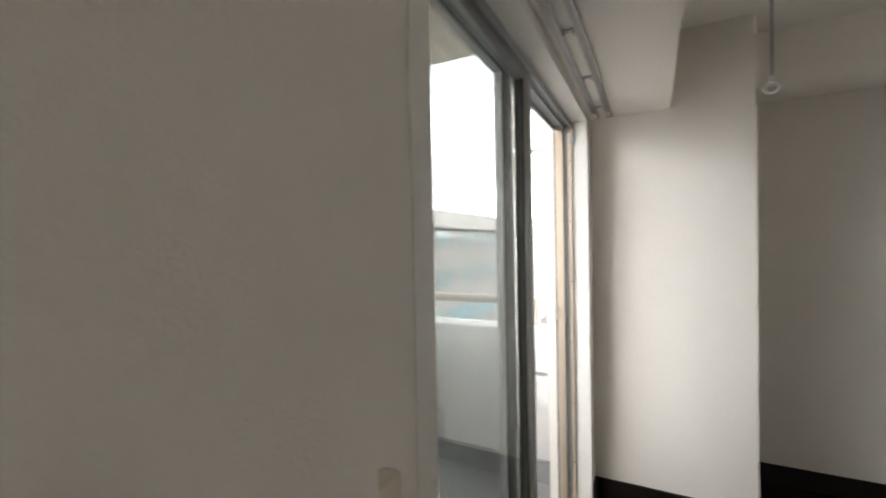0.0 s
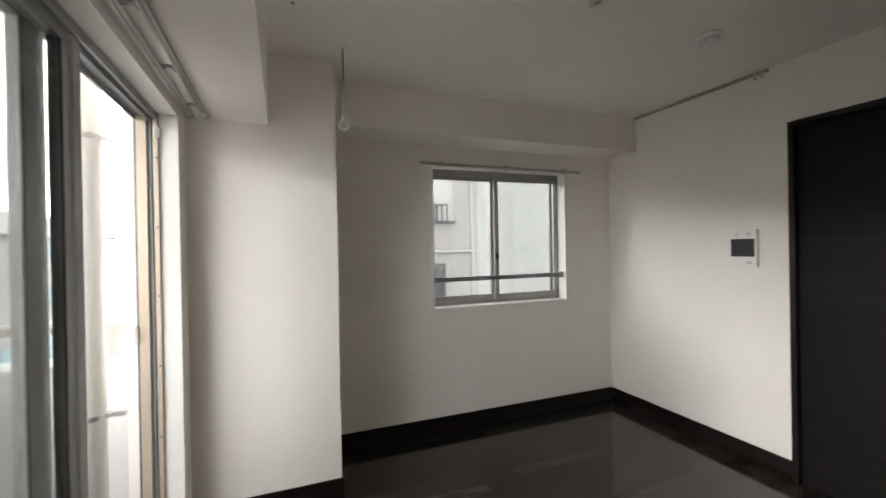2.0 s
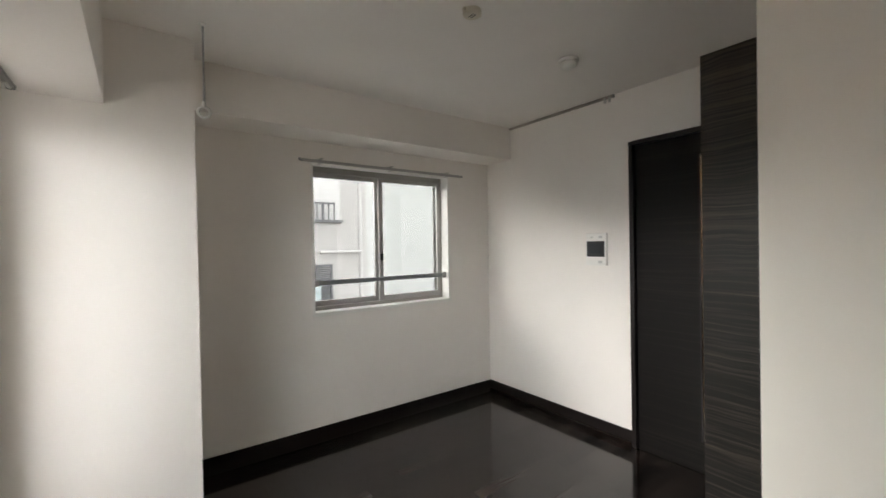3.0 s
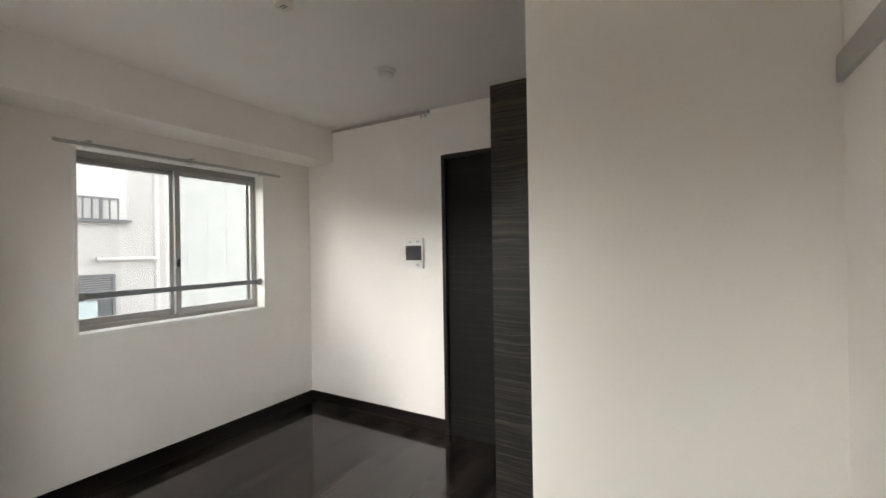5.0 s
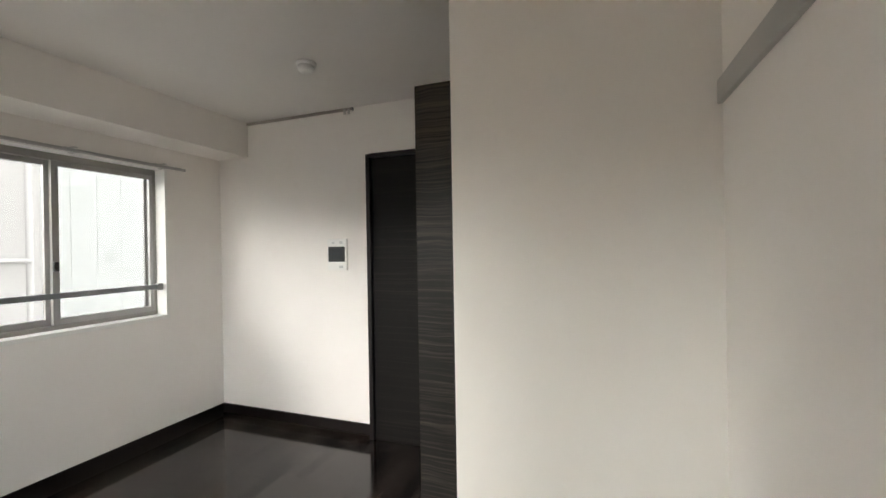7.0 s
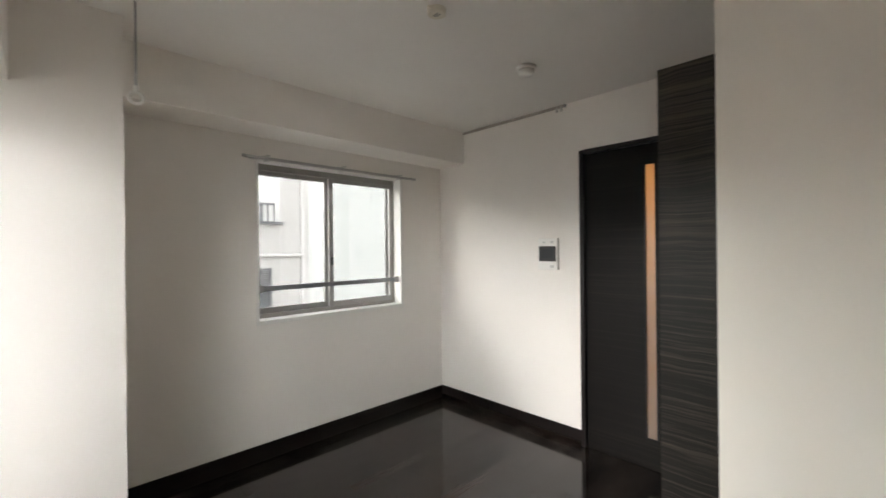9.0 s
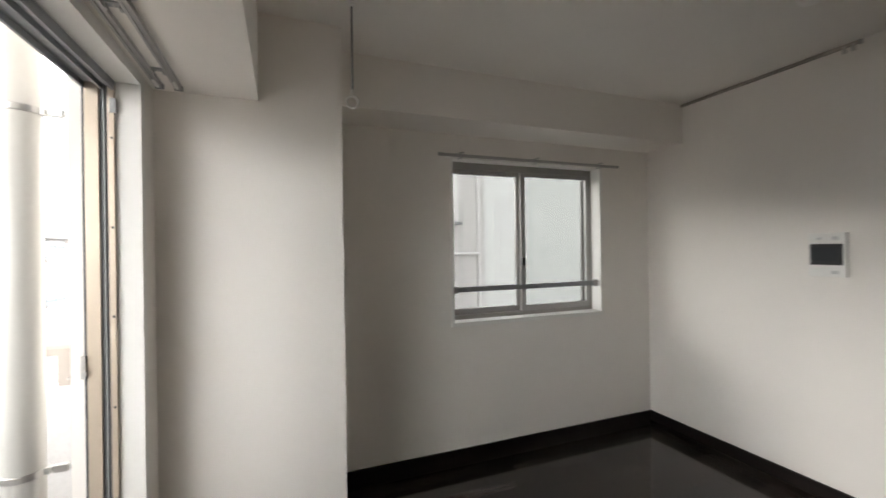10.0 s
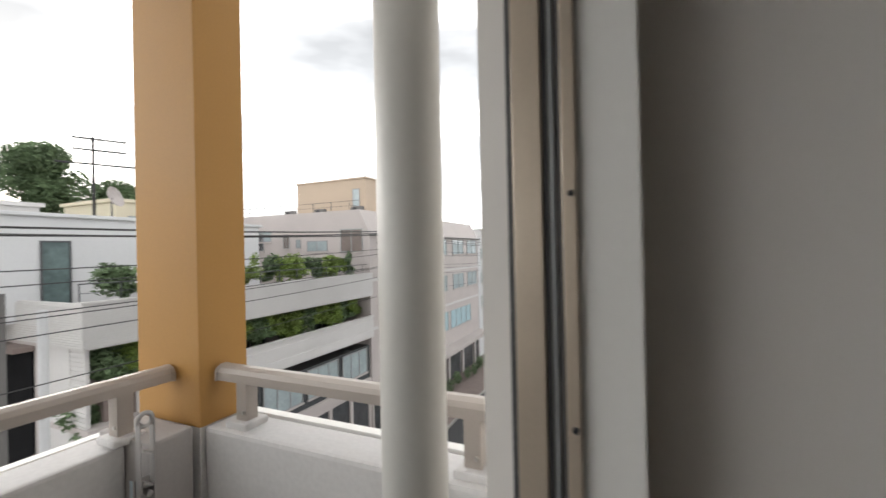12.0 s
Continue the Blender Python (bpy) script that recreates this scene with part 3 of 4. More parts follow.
part("glass_strip", boxes((LX + 0.010, LX + 0.022, SY0, SY1, SZ0, SZ1)), M_AMBER, dleaf, "frosted amber glass strip")
part("strip_bead", boxes((LX - 0.004, LX + 0.010, SY0 - 0.004, SY0 + 0.003, SZ0, SZ1), (LX - 0.004, LX + 0.010, SY1 - 0.003, SY1 + 0.004, SZ0, SZ1)), M_BASE, dleaf)
hd = part("handle", tube((LX - 0.045, 2.70, 1.0), (LX - 0.045, 2.82, 1.0), 0.009, 14), M_STEEL, dleaf, "steel lever handle")
part("rose", tube((LX - 0.045, 2.70, 1.0), (LX, 2.70, 1.0), 0.018, 18), M_STEEL, hd)

# ---- wardrobe beside the partition ----
wr = thing("wardrobe", "tall dark oak wardrobe with horizontal grain", "wardrobe")
part("body", boxes((3.487, 4.06, 1.70, 2.585, 0.0, 2.010), bevel=0.002), M_DARK, wr)
part("door", boxes((3.466, 3.485, 2.145, 2.585, 0.006, 2.010), bevel=0.0015), M_DARK, wr)
part("door", boxes((3.466, 3.485, 1.70, 2.141, 0.006, 2.010), bevel=0.0015), M_DARK, wr)

# ---- video intercom ----
ic = thing("intercom", "white wall-mounted video intercom with a dark screen", "intercom")
IY0, IY1, IZ0, IZ1 = 3.592, 3.753, 1.206, 1.435
part("housing", boxes((XE - 0.024, XE, IY0, IY1, IZ0, IZ1), bevel=0.004), M_PLASTIC, ic)
part("screen", boxes((XE - 0.0275, XE - 0.0235, IY0 + 0.012, IY1 - 0.010, 1.268, 1.378), bevel=0.0015), M_BLACK, ic, "dark display bezel")
part("display", boxes((XE - 0.0285, XE - 0.0272, IY0 + 0.034, IY1 - 0.022, 1.290, 1.362)), M_SCREEN, ic, "dark grey display")
part("speaker_button", boxes((XE - 0.028, XE - 0.0235, IY0 + 0.030, IY0 + 0.055, 1.398, 1.416), bevel=0.0015), M_MARK, ic)
part("lamp_window", boxes((XE - 0.0265, XE - 0.0235, IY1 - 0.06, IY1 - 0.04, 1.400, 1.412), bevel=0.001), M_MARK, ic)
part("talk_button", boxes((XE - 0.0275, XE - 0.0235, IY0 + 0.03, IY0 + 0.06, 1.222, 1.240), bevel=0.002), M_MARK, ic)

# ---- picture rail on the east wall ----
pr = thing("picture_rail", "slim brown picture rail under the ceiling", "picture rail")
part("rail", boxes((XE - 0.016, XE, 3.535, 4.508, ZC - 0.020, ZC - 0.003), bevel=0.002), M_RAILM, pr)
for y in (3.555, 3.59):
    part("hook", boxes((XE - 0.022, XE - 0.014, y - 0.008, y + 0.008, ZC - 0.05, ZC - 0.012), bevel=0.002), M_STEEL, pr)
part("end_cap", boxes((XE - 0.02, XE, 3.525, 3.535, ZC - 0.024, ZC - 0.002), bevel=0.002), M_GREYMARK, pr)

# ---- smoke detector and lamp socket ----
sd = thing("smoke_detector", "white round smoke detector on the ceiling", "smoke detector")
smooth(part("base", lathe([(0.055, 0), (0.055, -0.012), (0.049, -0.017)], (3.81, 3.38, ZC), 32), M_PLASTIC, sd))
smooth(part("dome", lathe([(0.044, -0.017), (0.044, -0.036), (0.036, -0.047), (0.012, -0.051)], (3.81, 3.38, ZC), 32), M_PLASTIC, sd))
so = thing("ceiling_socket", "cream plastic lamp socket on the ceiling, empty", "ceiling socket")
part("body", lathe([(0.040, 0), (0.040, -0.018), (0.036, -0.022)], (3.06, 3.32, ZC), 28), M_CREAM, so)
part("slot", boxes((3.052, 3.056, 3.305, 3.335, ZC - 0.0235, ZC - 0.0215), (3.064, 3.068, 3.305, 3.335, ZC - 0.0235, ZC - 0.0215)), M_BLACK, so)
for x in (3.012, 3.096):
    part("ear", boxes((x, x + 0.012, 3.312, 3.328, ZC - 0.014, ZC), bevel=0.002), M_CREAM, so)

# ---- hanging rail on the south wall ----
hr = thing("wall_rail", "grey painted wooden hanging rail along the wall", "wall rail")
part("board", boxes((XW, 3.253, YS, YS + 0.014, 1.734, 1.798), bevel=0.003), M_RAILWOOD, hr)

# ---- balcony ----
BF = -0.12
GZ = -11.3                     # the street
PXI, PYI, PT, PZ = 0.052, 4.502, 0.15, 0.815     # inner faces of the parapets, thickness, top
tagged(part("balcony_floor", boxes((-0.24, XO, -0.6, PYI + PT, BF - 0.2, BF)), M_CONC_DARK), "grey waterproofed balcony floor", "floor", kind="structure")
tagged(part("balcony_slab_above", boxes((-0.24, XO, -0.6, PYI + 0.11, 2.66, 2.90)), M_SOFFIT), "painted concrete slab of the balcony above", "ceiling", kind="structure")
tagged(part("parapet_west", boxes((-0.22, -0.065, -0.6, 4.33, BF - 0.2, PZ - 0.01), bevel=0.012), M_CONC), "rough white-grey painted concrete parapet", "parapet", kind="structure")
tagged(part("parapet_north", boxes((PXI + 0.012, XO, PYI, PYI + PT, BF - 0.2, PZ), bevel=0.014), M_CONC), "rough white-grey painted concrete parapet", "parapet", kind="structure")
tagged(part("gutter_upstand", boxes((0.3, XO, PYI - 0.03, PYI - 0.002, BF, 0.01)), M_CONC_DARK), "dark grey upstand along the parapet", "upstand", kind="structure")
tagged(part("balcony_wall", boxes((XO, 1.30, -0.6, 1.36, BF - 0.2, 2.9), (XO, 1.30, 4.98, 5.2, BF - 0.2, 2.9)), M_EXT), "pale rendered outer wall", "wall", kind="structure")
# unseen wall, added to keep southern sky light off the corner column
tagged(part("balcony_end_wall", boxes((-0.22, XO, 0.55, 0.67, BF, 2.66)), M_EXT), "unseen wall added to shut out light from the south", "wall", kind="structure")
# the rest of the apartment house, above, below and beside the room
tagged(part("house_wall_west", boxes((XO, 1.34, -9, 4.99, 2.6, 11.5), (XO, 1.34, -9, 4.99, GZ, -0.21), (XO, 1.30, -9, -0.605, -0.21, 2.6)), M_EXT), "pale rendered outer wall of the storeys above and below", "wall", kind="structure")
tagged(part("house_wall_north", boxes((1.34, 7.5, 4.85, 4.99, 2.6, 11.5), (1.34, 7.5, 4.85, 4.99, GZ, -0.21), (4.725, 7.5, 4.85, 4.99, -0.21, 2.6)), M_EXT), "pale rendered outer wall round the corner", "wall", kind="structure")
tagged(part("column_ochre", boxes((-0.29, 0.049, 4.497, 4.690, PZ - 0.006, 2.66), bevel=0.004), M_OCHRE), "ochre painted square column at the balcony corner", "column", kind="structure")

# block in a darker grey than the parapet beside it
tagged(part("parapet_block", boxes((-0.22, 0.05, 4.332, 4.472, BF - 0.2, PZ + 0.012), bevel=0.010), M_BLOCK), "grey block at the end of the parapet", "parapet", kind="structure")
tagged(part("column_foot", boxes((-0.29, 0.047, 4.499, 4.688, BF - 0.2, PZ - 0.006), bevel=0.003), M_CONC), "white painted foot of the ochre column", "column", kind="structure")


def parapet_rail(a, b, lbl, posts):
    r = thing("handrail", lbl, "handrail", "balcony handrails")
    a, b = Vector(a), Vector(b)
    d = (b - a).normalized()
    s = Vector((-d.y, d.x, 0))
    bm = bmesh.new()
    pr_ = [(-0.034, 0.0), (-0.034, 0.028), (-0.026, 0.042), (-0.010, 0.050), (0.010, 0.050), (0.026, 0.042), (0.034, 0.028), (0.034, 0.0)]
    rows = [[bm.verts.new(p + s * u + Vector((0, 0, w))) for u, w in pr_] for p in (a, b)]
    for i in range(8):
        bm.faces.new((rows[0][i], rows[0][(i + 1) % 8], rows[1][(i + 1) % 8], rows[1][i]))
    bm.faces.new(rows[0][::-1]); bm.faces.new(rows[1])
    bmesh.ops.recalc_face_normals(bm, faces=bm.faces[:])
    part("top_rail", bm, M_RAILM, r)
    for e, k_ in ((a, -1), (b, 1)):
        bm = bmesh.new()
        rows = [[bm.verts.new(e + d * k_ * o + s * u * 1.08 + Vector((0, 0, w * 1.06 - 0.002))) for u, w in pr_] for o in (0.0, 0.012)]
        for i in range(8):
            bm.faces.new((rows[0][i], rows[0][(i + 1) % 8], rows[1][(i + 1) % 8], rows[1][i]))
        bm.faces.new(rows[0][::-1]); bm.faces.new(rows[1])
        bmesh.ops.recalc_face_normals(bm, faces=bm.faces[:])
        part("end_cap", bm, M_RAILM, r)
    for t in posts:
        p = a + d * t
        post = part("post", boxes((p.x - 0.024, p.x + 0.024, p.y - 0.024, p.y + 0.024, PZ + 0.008, a.z), bevel=0.003), M_RAILM, r)
        part("post_base", boxes((p.x - 0.048, p.x + 0.048, p.y - 0.048, p.y + 0.048, PZ - 0.004, PZ + 0.022), bevel=0.008), M_CONC, post, "mortar foot")
        part("bolt", tube((p.x + 0.012, p.y - 0.030, PZ + 0.05), (p.x + 0.012, p.y - 0.022, PZ + 0.05), 0.006, 8), M_STEEL, post)
    return r


RZ = 0.965
parapet_rail((-0.095, 4.475, RZ), (-0.095, -0.5, RZ), "taupe painted metal handrail on the west parapet", (0.14, 1.3, 2.5, 3.7))
parapet_rail((0.085, 4.572, RZ), (1.18, 4.572, RZ), "taupe painted metal handrail on the north parapet", (0.10, 0.93))

# drain pipe with two clamps
pp = thing("drain_pipe", "white plastic drain pipe down the balcony", "drain pipe")
PC = (1.045, 4.185)
smooth(part("pipe", tube((*PC, BF), (*PC, 2.66), 0.057, 40), M_PIPE, pp))
for z in (0.652, 1.86):
    cl = part("clamp", lathe([(0.0585, -0.012), (0.060, -0.010), (0.060, 0.010), (0.0585, 0.012)], (*PC, z), 40), M_STEEL, pp, "steel pipe clamp")
    part("clamp_arm", boxes((1.10, XO, PC[1] - 0.005, PC[1] + 0.005, z - 0.008, z + 0.008), (1.125, 1.165, PC[1] - 0.011, PC[1] + 0.011, z - 0.013, z + 0.013), (1.098, 1.118, PC[1] - 0.014, PC[1] + 0.014, z - 0.012, z + 0.012), bevel=0.002), M_STEEL, cl)

# metal coping strips outside the parapets
for nm, dk, lt in (("coping_north", (0.06, XO, 4.656, 4.676, PZ - 0.06, PZ - 0.030), (0.06, XO, 4.676, 4.716, PZ - 0.06, PZ - 0.004)), ("coping_west", (-0.244, -0.224, -0.6, 4.47, PZ - 0.08, PZ - 0.045), (-0.284, -0.244, -0.6, 4.47, PZ - 0.08, PZ - 0.018))):
    c = thing(nm, "pale metal coping strip along the parapet's outer edge", "coping", kind="structure")
    part("joint", boxes(dk), M_BLACK, c, "dark sealant joint")
    part("strip", boxes(lt, bevel=0.003), M_TRIM, c)

# folding clothes-pole holder on the parapet block
cp = thing("pole_holder", "grey metal folding clothes-pole holder on the parapet", "pole holder")
part("mounting_plate", boxes((0.050, 0.058, 4.285, 4.335, 0.42, 0.74), bevel=0.002), M_ALU_N, cp)
part("arm", boxes((0.060, 0.082, 4.288, 4.293, 0.36, 0.915), (0.060, 0.082, 4.327, 4.332, 0.36, 0.915), bevel=0.0015), M_ALU_N, cp)
smooth(part("loop", ring((0.071, 4.310, 0.915), 0.0195, 0.007, (1, 0, 0), 20, 8), M_ALU_N, cp))
for i in range(5):
    bm = boxes((-0.010, 0.010, -0.0165, 0.0165, -0.004, 0.004), bevel=0.001)
    bm.transform(Matrix.Translation((0.071, 4.310, 0.44 + 0.095 * i)) @ Euler((radians(-32), 0, 0)).to_matrix().to_4x4())
    part("peg", bm, M_STEEL, cp)
part("pivot", tube((0.052, 4.310, 0.70), (0.09, 4.310, 0.70), 0.009, 14), M_STEEL, cp)
part("warning_label", boxes((-0.045, 0.040, 4.3275, 4.3285, 0.60, 0.70)), M_LABEL, cp, "pale blue printed label")

# glossy bead along the foot of the east baseboard
tagged(part("trim_baseboard_bead", boxes((XE - BT - 0.009, XE - BT, DY1 + 0.004, YN - BT - 0.001, 0.0, 0.034), bevel=0.004), M_BEAD), "glossy dark bead at the foot of the baseboard", "trim", kind="structure")


# ---- the street outside ----
M_ASPH = material("asphalt", (0.055, 0.055, 0.057), 0.9, vary=0.15, scale=0.6, fine=30, bump=0.3)
M_PAVE = material("pavement_concrete", (0.30, 0.29, 0.27), 0.9, vary=0.1, scale=0.8, fine=20, bump=0.3)
M_BRICKPAVE = material("red_pavers", (0.20, 0.16, 0.145), 0.9, vary=0.15, scale=2, fine=20, bump=0.3)
M_PINK = material("pale_tile_facade", (0.47, 0.43, 0.415), 0.8, vary=0.05, scale=0.5, fine=12, bump=0.2, dirt=0.05)
M_WHITE_H = material("white_house_render", (0.60, 0.61, 0.62), 0.85, vary=0.04, scale=0.5, fine=12, bump=0.2)
M_SIDING = material("white_siding", (0.56, 0.55, 0.54), 0.7, vary=0.05, scale=0.6, fine=12, bump=0.1)
M_CREAMH = material("cream_house_render", (0.60, 0.55, 0.42), 0.85, vary=0.04, scale=0.5, fine=12, bump=0.2)
M_VOID = material("unlit_interior", (0.012, 0.012, 0.013), 0.95, vary=0.2, scale=2, fine=10, bump=0.0, spec=0.05)
M_BEIGE = material("beige_tile", (0.48, 0.385, 0.295), 0.8, vary=0.05, scale=0.6, fine=12, bump=0.2)
M_WINBLUE = material("window_blue_glass", (0.33, 0.39, 0.405), 0.12, vary=0.15, scale=1.2, fine=6, bump=0.0)
M_WINSKY = material("window_cyan_glass", (0.36, 0.50, 0.55), 0.12, vary=0.15, scale=1.2, fine=6, bump=0.0)
M_WINTEAL = material("window_teal_glass", (0.12, 0.165, 0.165), 0.1, vary=0.3, scale=1.6, fine=6, bump=0.0)
M_WINDARK = material("window_dark_glass", (0.07, 0.075, 0.08), 0.1, vary=0.3, scale=1.2, fine=6, bump=0.0)
M_WINBROWN = material("brown_window", (0.16, 0.13, 0.115), 0.3, vary=0.2, scale=1.2, fine=6, bump=0.0)
M_LEAF = material("leaves", (0.175, 0.25, 0.055), 0.6, vary=0.5, scale=1.5, fine=9, bump=0.0)
M_LEAF2 = material("dark_leaves", (0.11, 0.165, 0.08), 0.65, vary=0.5, scale=0.6, fine=5, bump=0.0)
M_BARK = material("bark", (0.09, 0.07, 0.05), 0.9, vary=0.3, scale=3, fine=20, bump=0.5)
M_POLE = material("concrete_pole", (0.15, 0.145, 0.14), 0.85, vary=0.1, scale=1, fine=20, bump=0.2)
M_WIRE = material("black_cable", (0.02, 0.02, 0.02), 0.6, vary=0.1, scale=3, fine=20, bump=0.0)
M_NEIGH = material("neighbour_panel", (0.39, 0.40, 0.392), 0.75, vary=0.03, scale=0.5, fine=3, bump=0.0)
M_NPIPE = material("weathered_pipe", (0.37, 0.365, 0.36), 0.6, vary=0.05, scale=2, fine=20, bump=0.0, dirt=0.05)
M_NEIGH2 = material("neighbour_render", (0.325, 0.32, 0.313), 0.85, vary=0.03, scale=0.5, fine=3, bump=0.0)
# the neighbour's render again, with stronger daylight put into its colour
M_NEIGH_LIT = material("neighbour_lit_render", (0.44, 0.44, 0.435), 0.85, vary=0.03, scale=0.5, fine=3, bump=0.0)
M_LOUVRE = material("grey_louvre", (0.085, 0.088, 0.094), 0.5, 0.3, vary=0.08, scale=4, fine=30, bump=0.0)

tagged(part("ground", boxes((-400, 400, -400, 400, GZ - 0.3, GZ)), M_PAVE), "grey town ground reaching to the horizon", "ground", kind="structure")
tagged(part("road", boxes((-10.5, -5.5, -80, 200, GZ + 0.004, GZ + 0.012)), M_ASPH), "dark asphalt side street", "road", kind="structure")
tagged(part("pavement", boxes((-14.5, -10.6, -80, 200, GZ, GZ + 0.13)), M_BRICKPAVE), "reddish paved footway with a kerb", "pavement", kind="structure")
tagged(part("kerb", boxes((-10.6, -10.45, -80, 200, GZ, GZ + 0.16), bevel=0.02), M_PAVE), "pale concrete kerb", "kerb", kind="structure")

rnd = random.Random(7)


def ext_window(parent, axis, u0, u1, z0, z1, plane, glass_mat, out=1, mull=1, frame_mat=None):
    """A window set into a far facade. axis 'x': the facade is a plane of constant x, u runs along y."""
    fm = frame_mat or M_ALU_DARK
    d0, d1 = plane + out * 0.02, plane + out * 0.06
    lo, hi = min(d0, d1), max(d0, d1)
    def bx(a0, a1, b0, b1, p0, p1):
        return (p0, p1, a0, a1, b0, b1) if axis == "x" else (a0, a1, p0, p1, b0, b1)
    f = 0.06
    rows = [bx(u0, u0 + f, z0, z1, lo, hi), bx(u1 - f, u1, z0, z1, lo, hi), bx(u0 + f, u1 - f, z1 - f, z1, lo, hi), bx(u0 + f, u1 - f, z0, z0 + f, lo, hi)]
    for i in range(mull):
        c = u0 + (u1 - u0) * (i + 1) / (mull + 1)
        rows.append(bx(c - 0.03, c + 0.03, z0 + f, z1 - f, lo, hi))
    w = part("window", boxes(*rows), fm, parent)
    g0, g1 = sorted((plane + out * 0.004, plane + out * 0.03))
    for i in range(mull + 1):
        s0 = u0 + f + (u1 - u0 - 2 * f) * i / (mull + 1)
        s1 = u0 + f + (u1 - u0 - 2 * f) * (i + 1) / (mull + 1)
        part("pane", boxes(bx(s0, s1, z0 + f, z1 - f, g0, g1)), glass_mat, w)
    part("sill", boxes(bx(u0 - 0.05, u1 + 0.05, z0 - 0.08, z0, min(plane, plane + out * 0.12), max(plane, plane + out * 0.12))), M_PINK, w)
    return w


def leaves_mesh(rows, count, size, seed):
    """Many small bent leaves scattered through clumps (x, y, z, rx, ry, rz)."""
    r = random.Random(seed)
    vs, fs = [], []
    for i in range(count):
        cx, cy, cz, rx, ry, rz = rows[r.randrange(len(rows))]
        a, b, q = r.uniform(0, 6.283), r.uniform(-1, 1), r.random() ** 0.45
        s = math.sqrt(1 - b * b)
        c = Vector((cx + rx * q * s * math.cos(a), cy + ry * q * s * math.sin(a), cz + rz * q * b))
        e = Euler((r.uniform(-1, 1), r.uniform(-1, 1), r.uniform(0, 6.28))).to_matrix()
        k = size * r.uniform(0.5, 1.3)
        n0 = len(vs)
        vs += [c + e @ Vector(p) * k for p in ((0, -1, 0), (0.45, 0, 0.12), (0, 1, -0.1), (-0.45, 0, 0.12))]
        fs += [(n0, n0 + 1, n0 + 2), (n0, n0 + 2, n0 + 3)]
    me = bpy.data.meshes.new("leaves")
    me.from_pydata(vs, [], fs)
    return me


def from_mesh(name, me, mat, parent):
    me.materials.append(mat)
    ob = new(name, me)
    ob.parent = parent
    return ob


# terraced building across the street
FX = -14.5
tb = thing("terrace_building", "pale building with planted striped terraces", "building")
part("wall", boxes((-30, -17.2, 10.8, 27, GZ, -0.9), bevel=0.0), M_PINK, tb)
part("penthouse_wall", boxes((-30, -18.6, 6.5, 21.5, -0.9, 2.98)), M_WHITE_H, tb)
part("penthouse_roof", boxes((-30.2, -18.45, 6.3, 21.7, 2.98, 3.12), bevel=0.02), M_WHITE_H, tb)
part("lower_wall", boxes((-30, -14.7, 11.25, 27, GZ, -4.9)), M_WINDARK, tb, "dark glazed lower floors")
part("floor_band", boxes((-30, -14.55, 12.6, 27, -7.75, -7.05)), M_PINK, tb, "pale band between the glazed floors")
for i in range(8):
    part("pier", boxes((-14.7, -14.58, 12.7 + 2.0 * i, 12.95 + 2.0 * i, GZ, -7.75)), M_PINK, tb)
part("planter_wall", boxes((-15.65, -14.8, 11.25, 12.55, GZ, -5.72)), M_SIDING, tb)
for z0, z1, nm in ((-1.55, -0.08, "terrace_parapet"), (-4.35, -2.95, "terrace_parapet")):
    par = part(nm, boxes((FX, FX + 0.16, 10.8, 27, z0, z1), (-24, FX, 10.8, 10.96, z0, z1)) if z0 > -2 else boxes((FX, FX + 0.16, 12.6, 27, z0, z1), (-17.2, FX, 12.6, 12.76, z0, z1)), M_SIDING, tb)
    part("terrace_slab", boxes((-17.2, FX, 10.96, 27, z0 - 0.05, z0 + 0.15)), M_PINK, tb)
    n = 17 if z0 > -2 else 2
    for i in range(n):
        z = z0 + 0.06 + (z1 - z0 - 0.10) * i / n
        part("slat", boxes((FX + 0.16, FX + 0.20, 10.76 if z0 > -2 else 12.6, 27, z, z + (z1 - z0) / n * 0.62), (-24 if z0 > -2 else FX, FX + 0.16, 10.76 if z0 > -2 else 12.56, 10.80 if z0 > -2 else 12.60, z, z + (z1 - z0) / n * 0.62)), M_SIDING, par)
    part("coping", boxes((FX - 0.05, FX + 0.24, 10.72 if z0 > -2 else 12.5, 27, z1, z1 + 0.06)), M_SIDING, par)
ext_window(tb, "x", 11.46, 12.40, -0.5, 2.07, -18.6, M_WINTEAL, 1, 0, M_LOUVRE)
for y0 in (12.5, 15.5, 18.5, 21.5, 24.2):
    ext_window(tb, "x", y0, y0 + 2.0, -4.2, -2.0, -17.2, M_WINDARK, 1, 1)
for y0 in (12.0, 15.0, 18.0, 21.0, 24.0):
    ext_window(tb, "x", y0, y0 + 2.6, -6.6, -5.0, -14.66, M_WINBLUE, 1, 2)
rail = part("terrace_railing", boxes(*[(FX - 0.30, FX - 0.27, 10.9 + 1.2 * i, 10.93 + 1.2 * i, -1.40, 0.55) for i in range(14)], (FX - 0.31, FX - 0.26, 10.9, 27, 0.52, 0.56), (FX - 0.295, FX - 0.275, 10.9, 27, 0.22, 0.24)), M_LOUVRE, tb)
part("south_wall", boxes((-24, -15.6, 10.98, 11.2, GZ, -1.55)), M_SIDING, tb)
# no real depth here: a near-black sheet paints the entrance's shade
part("entrance_recess", boxes((-19.75, -17.4, 10.72, 10.79, GZ, -1.78)), M_VOID, tb, "flat black sheet for the shade inside the entrance")
part("entrance_canopy", boxes((-19.9, -17.3, 10.2, 10.78, -1.775, -1.60), bevel=0.02), M_BRICKPAVE, tb)
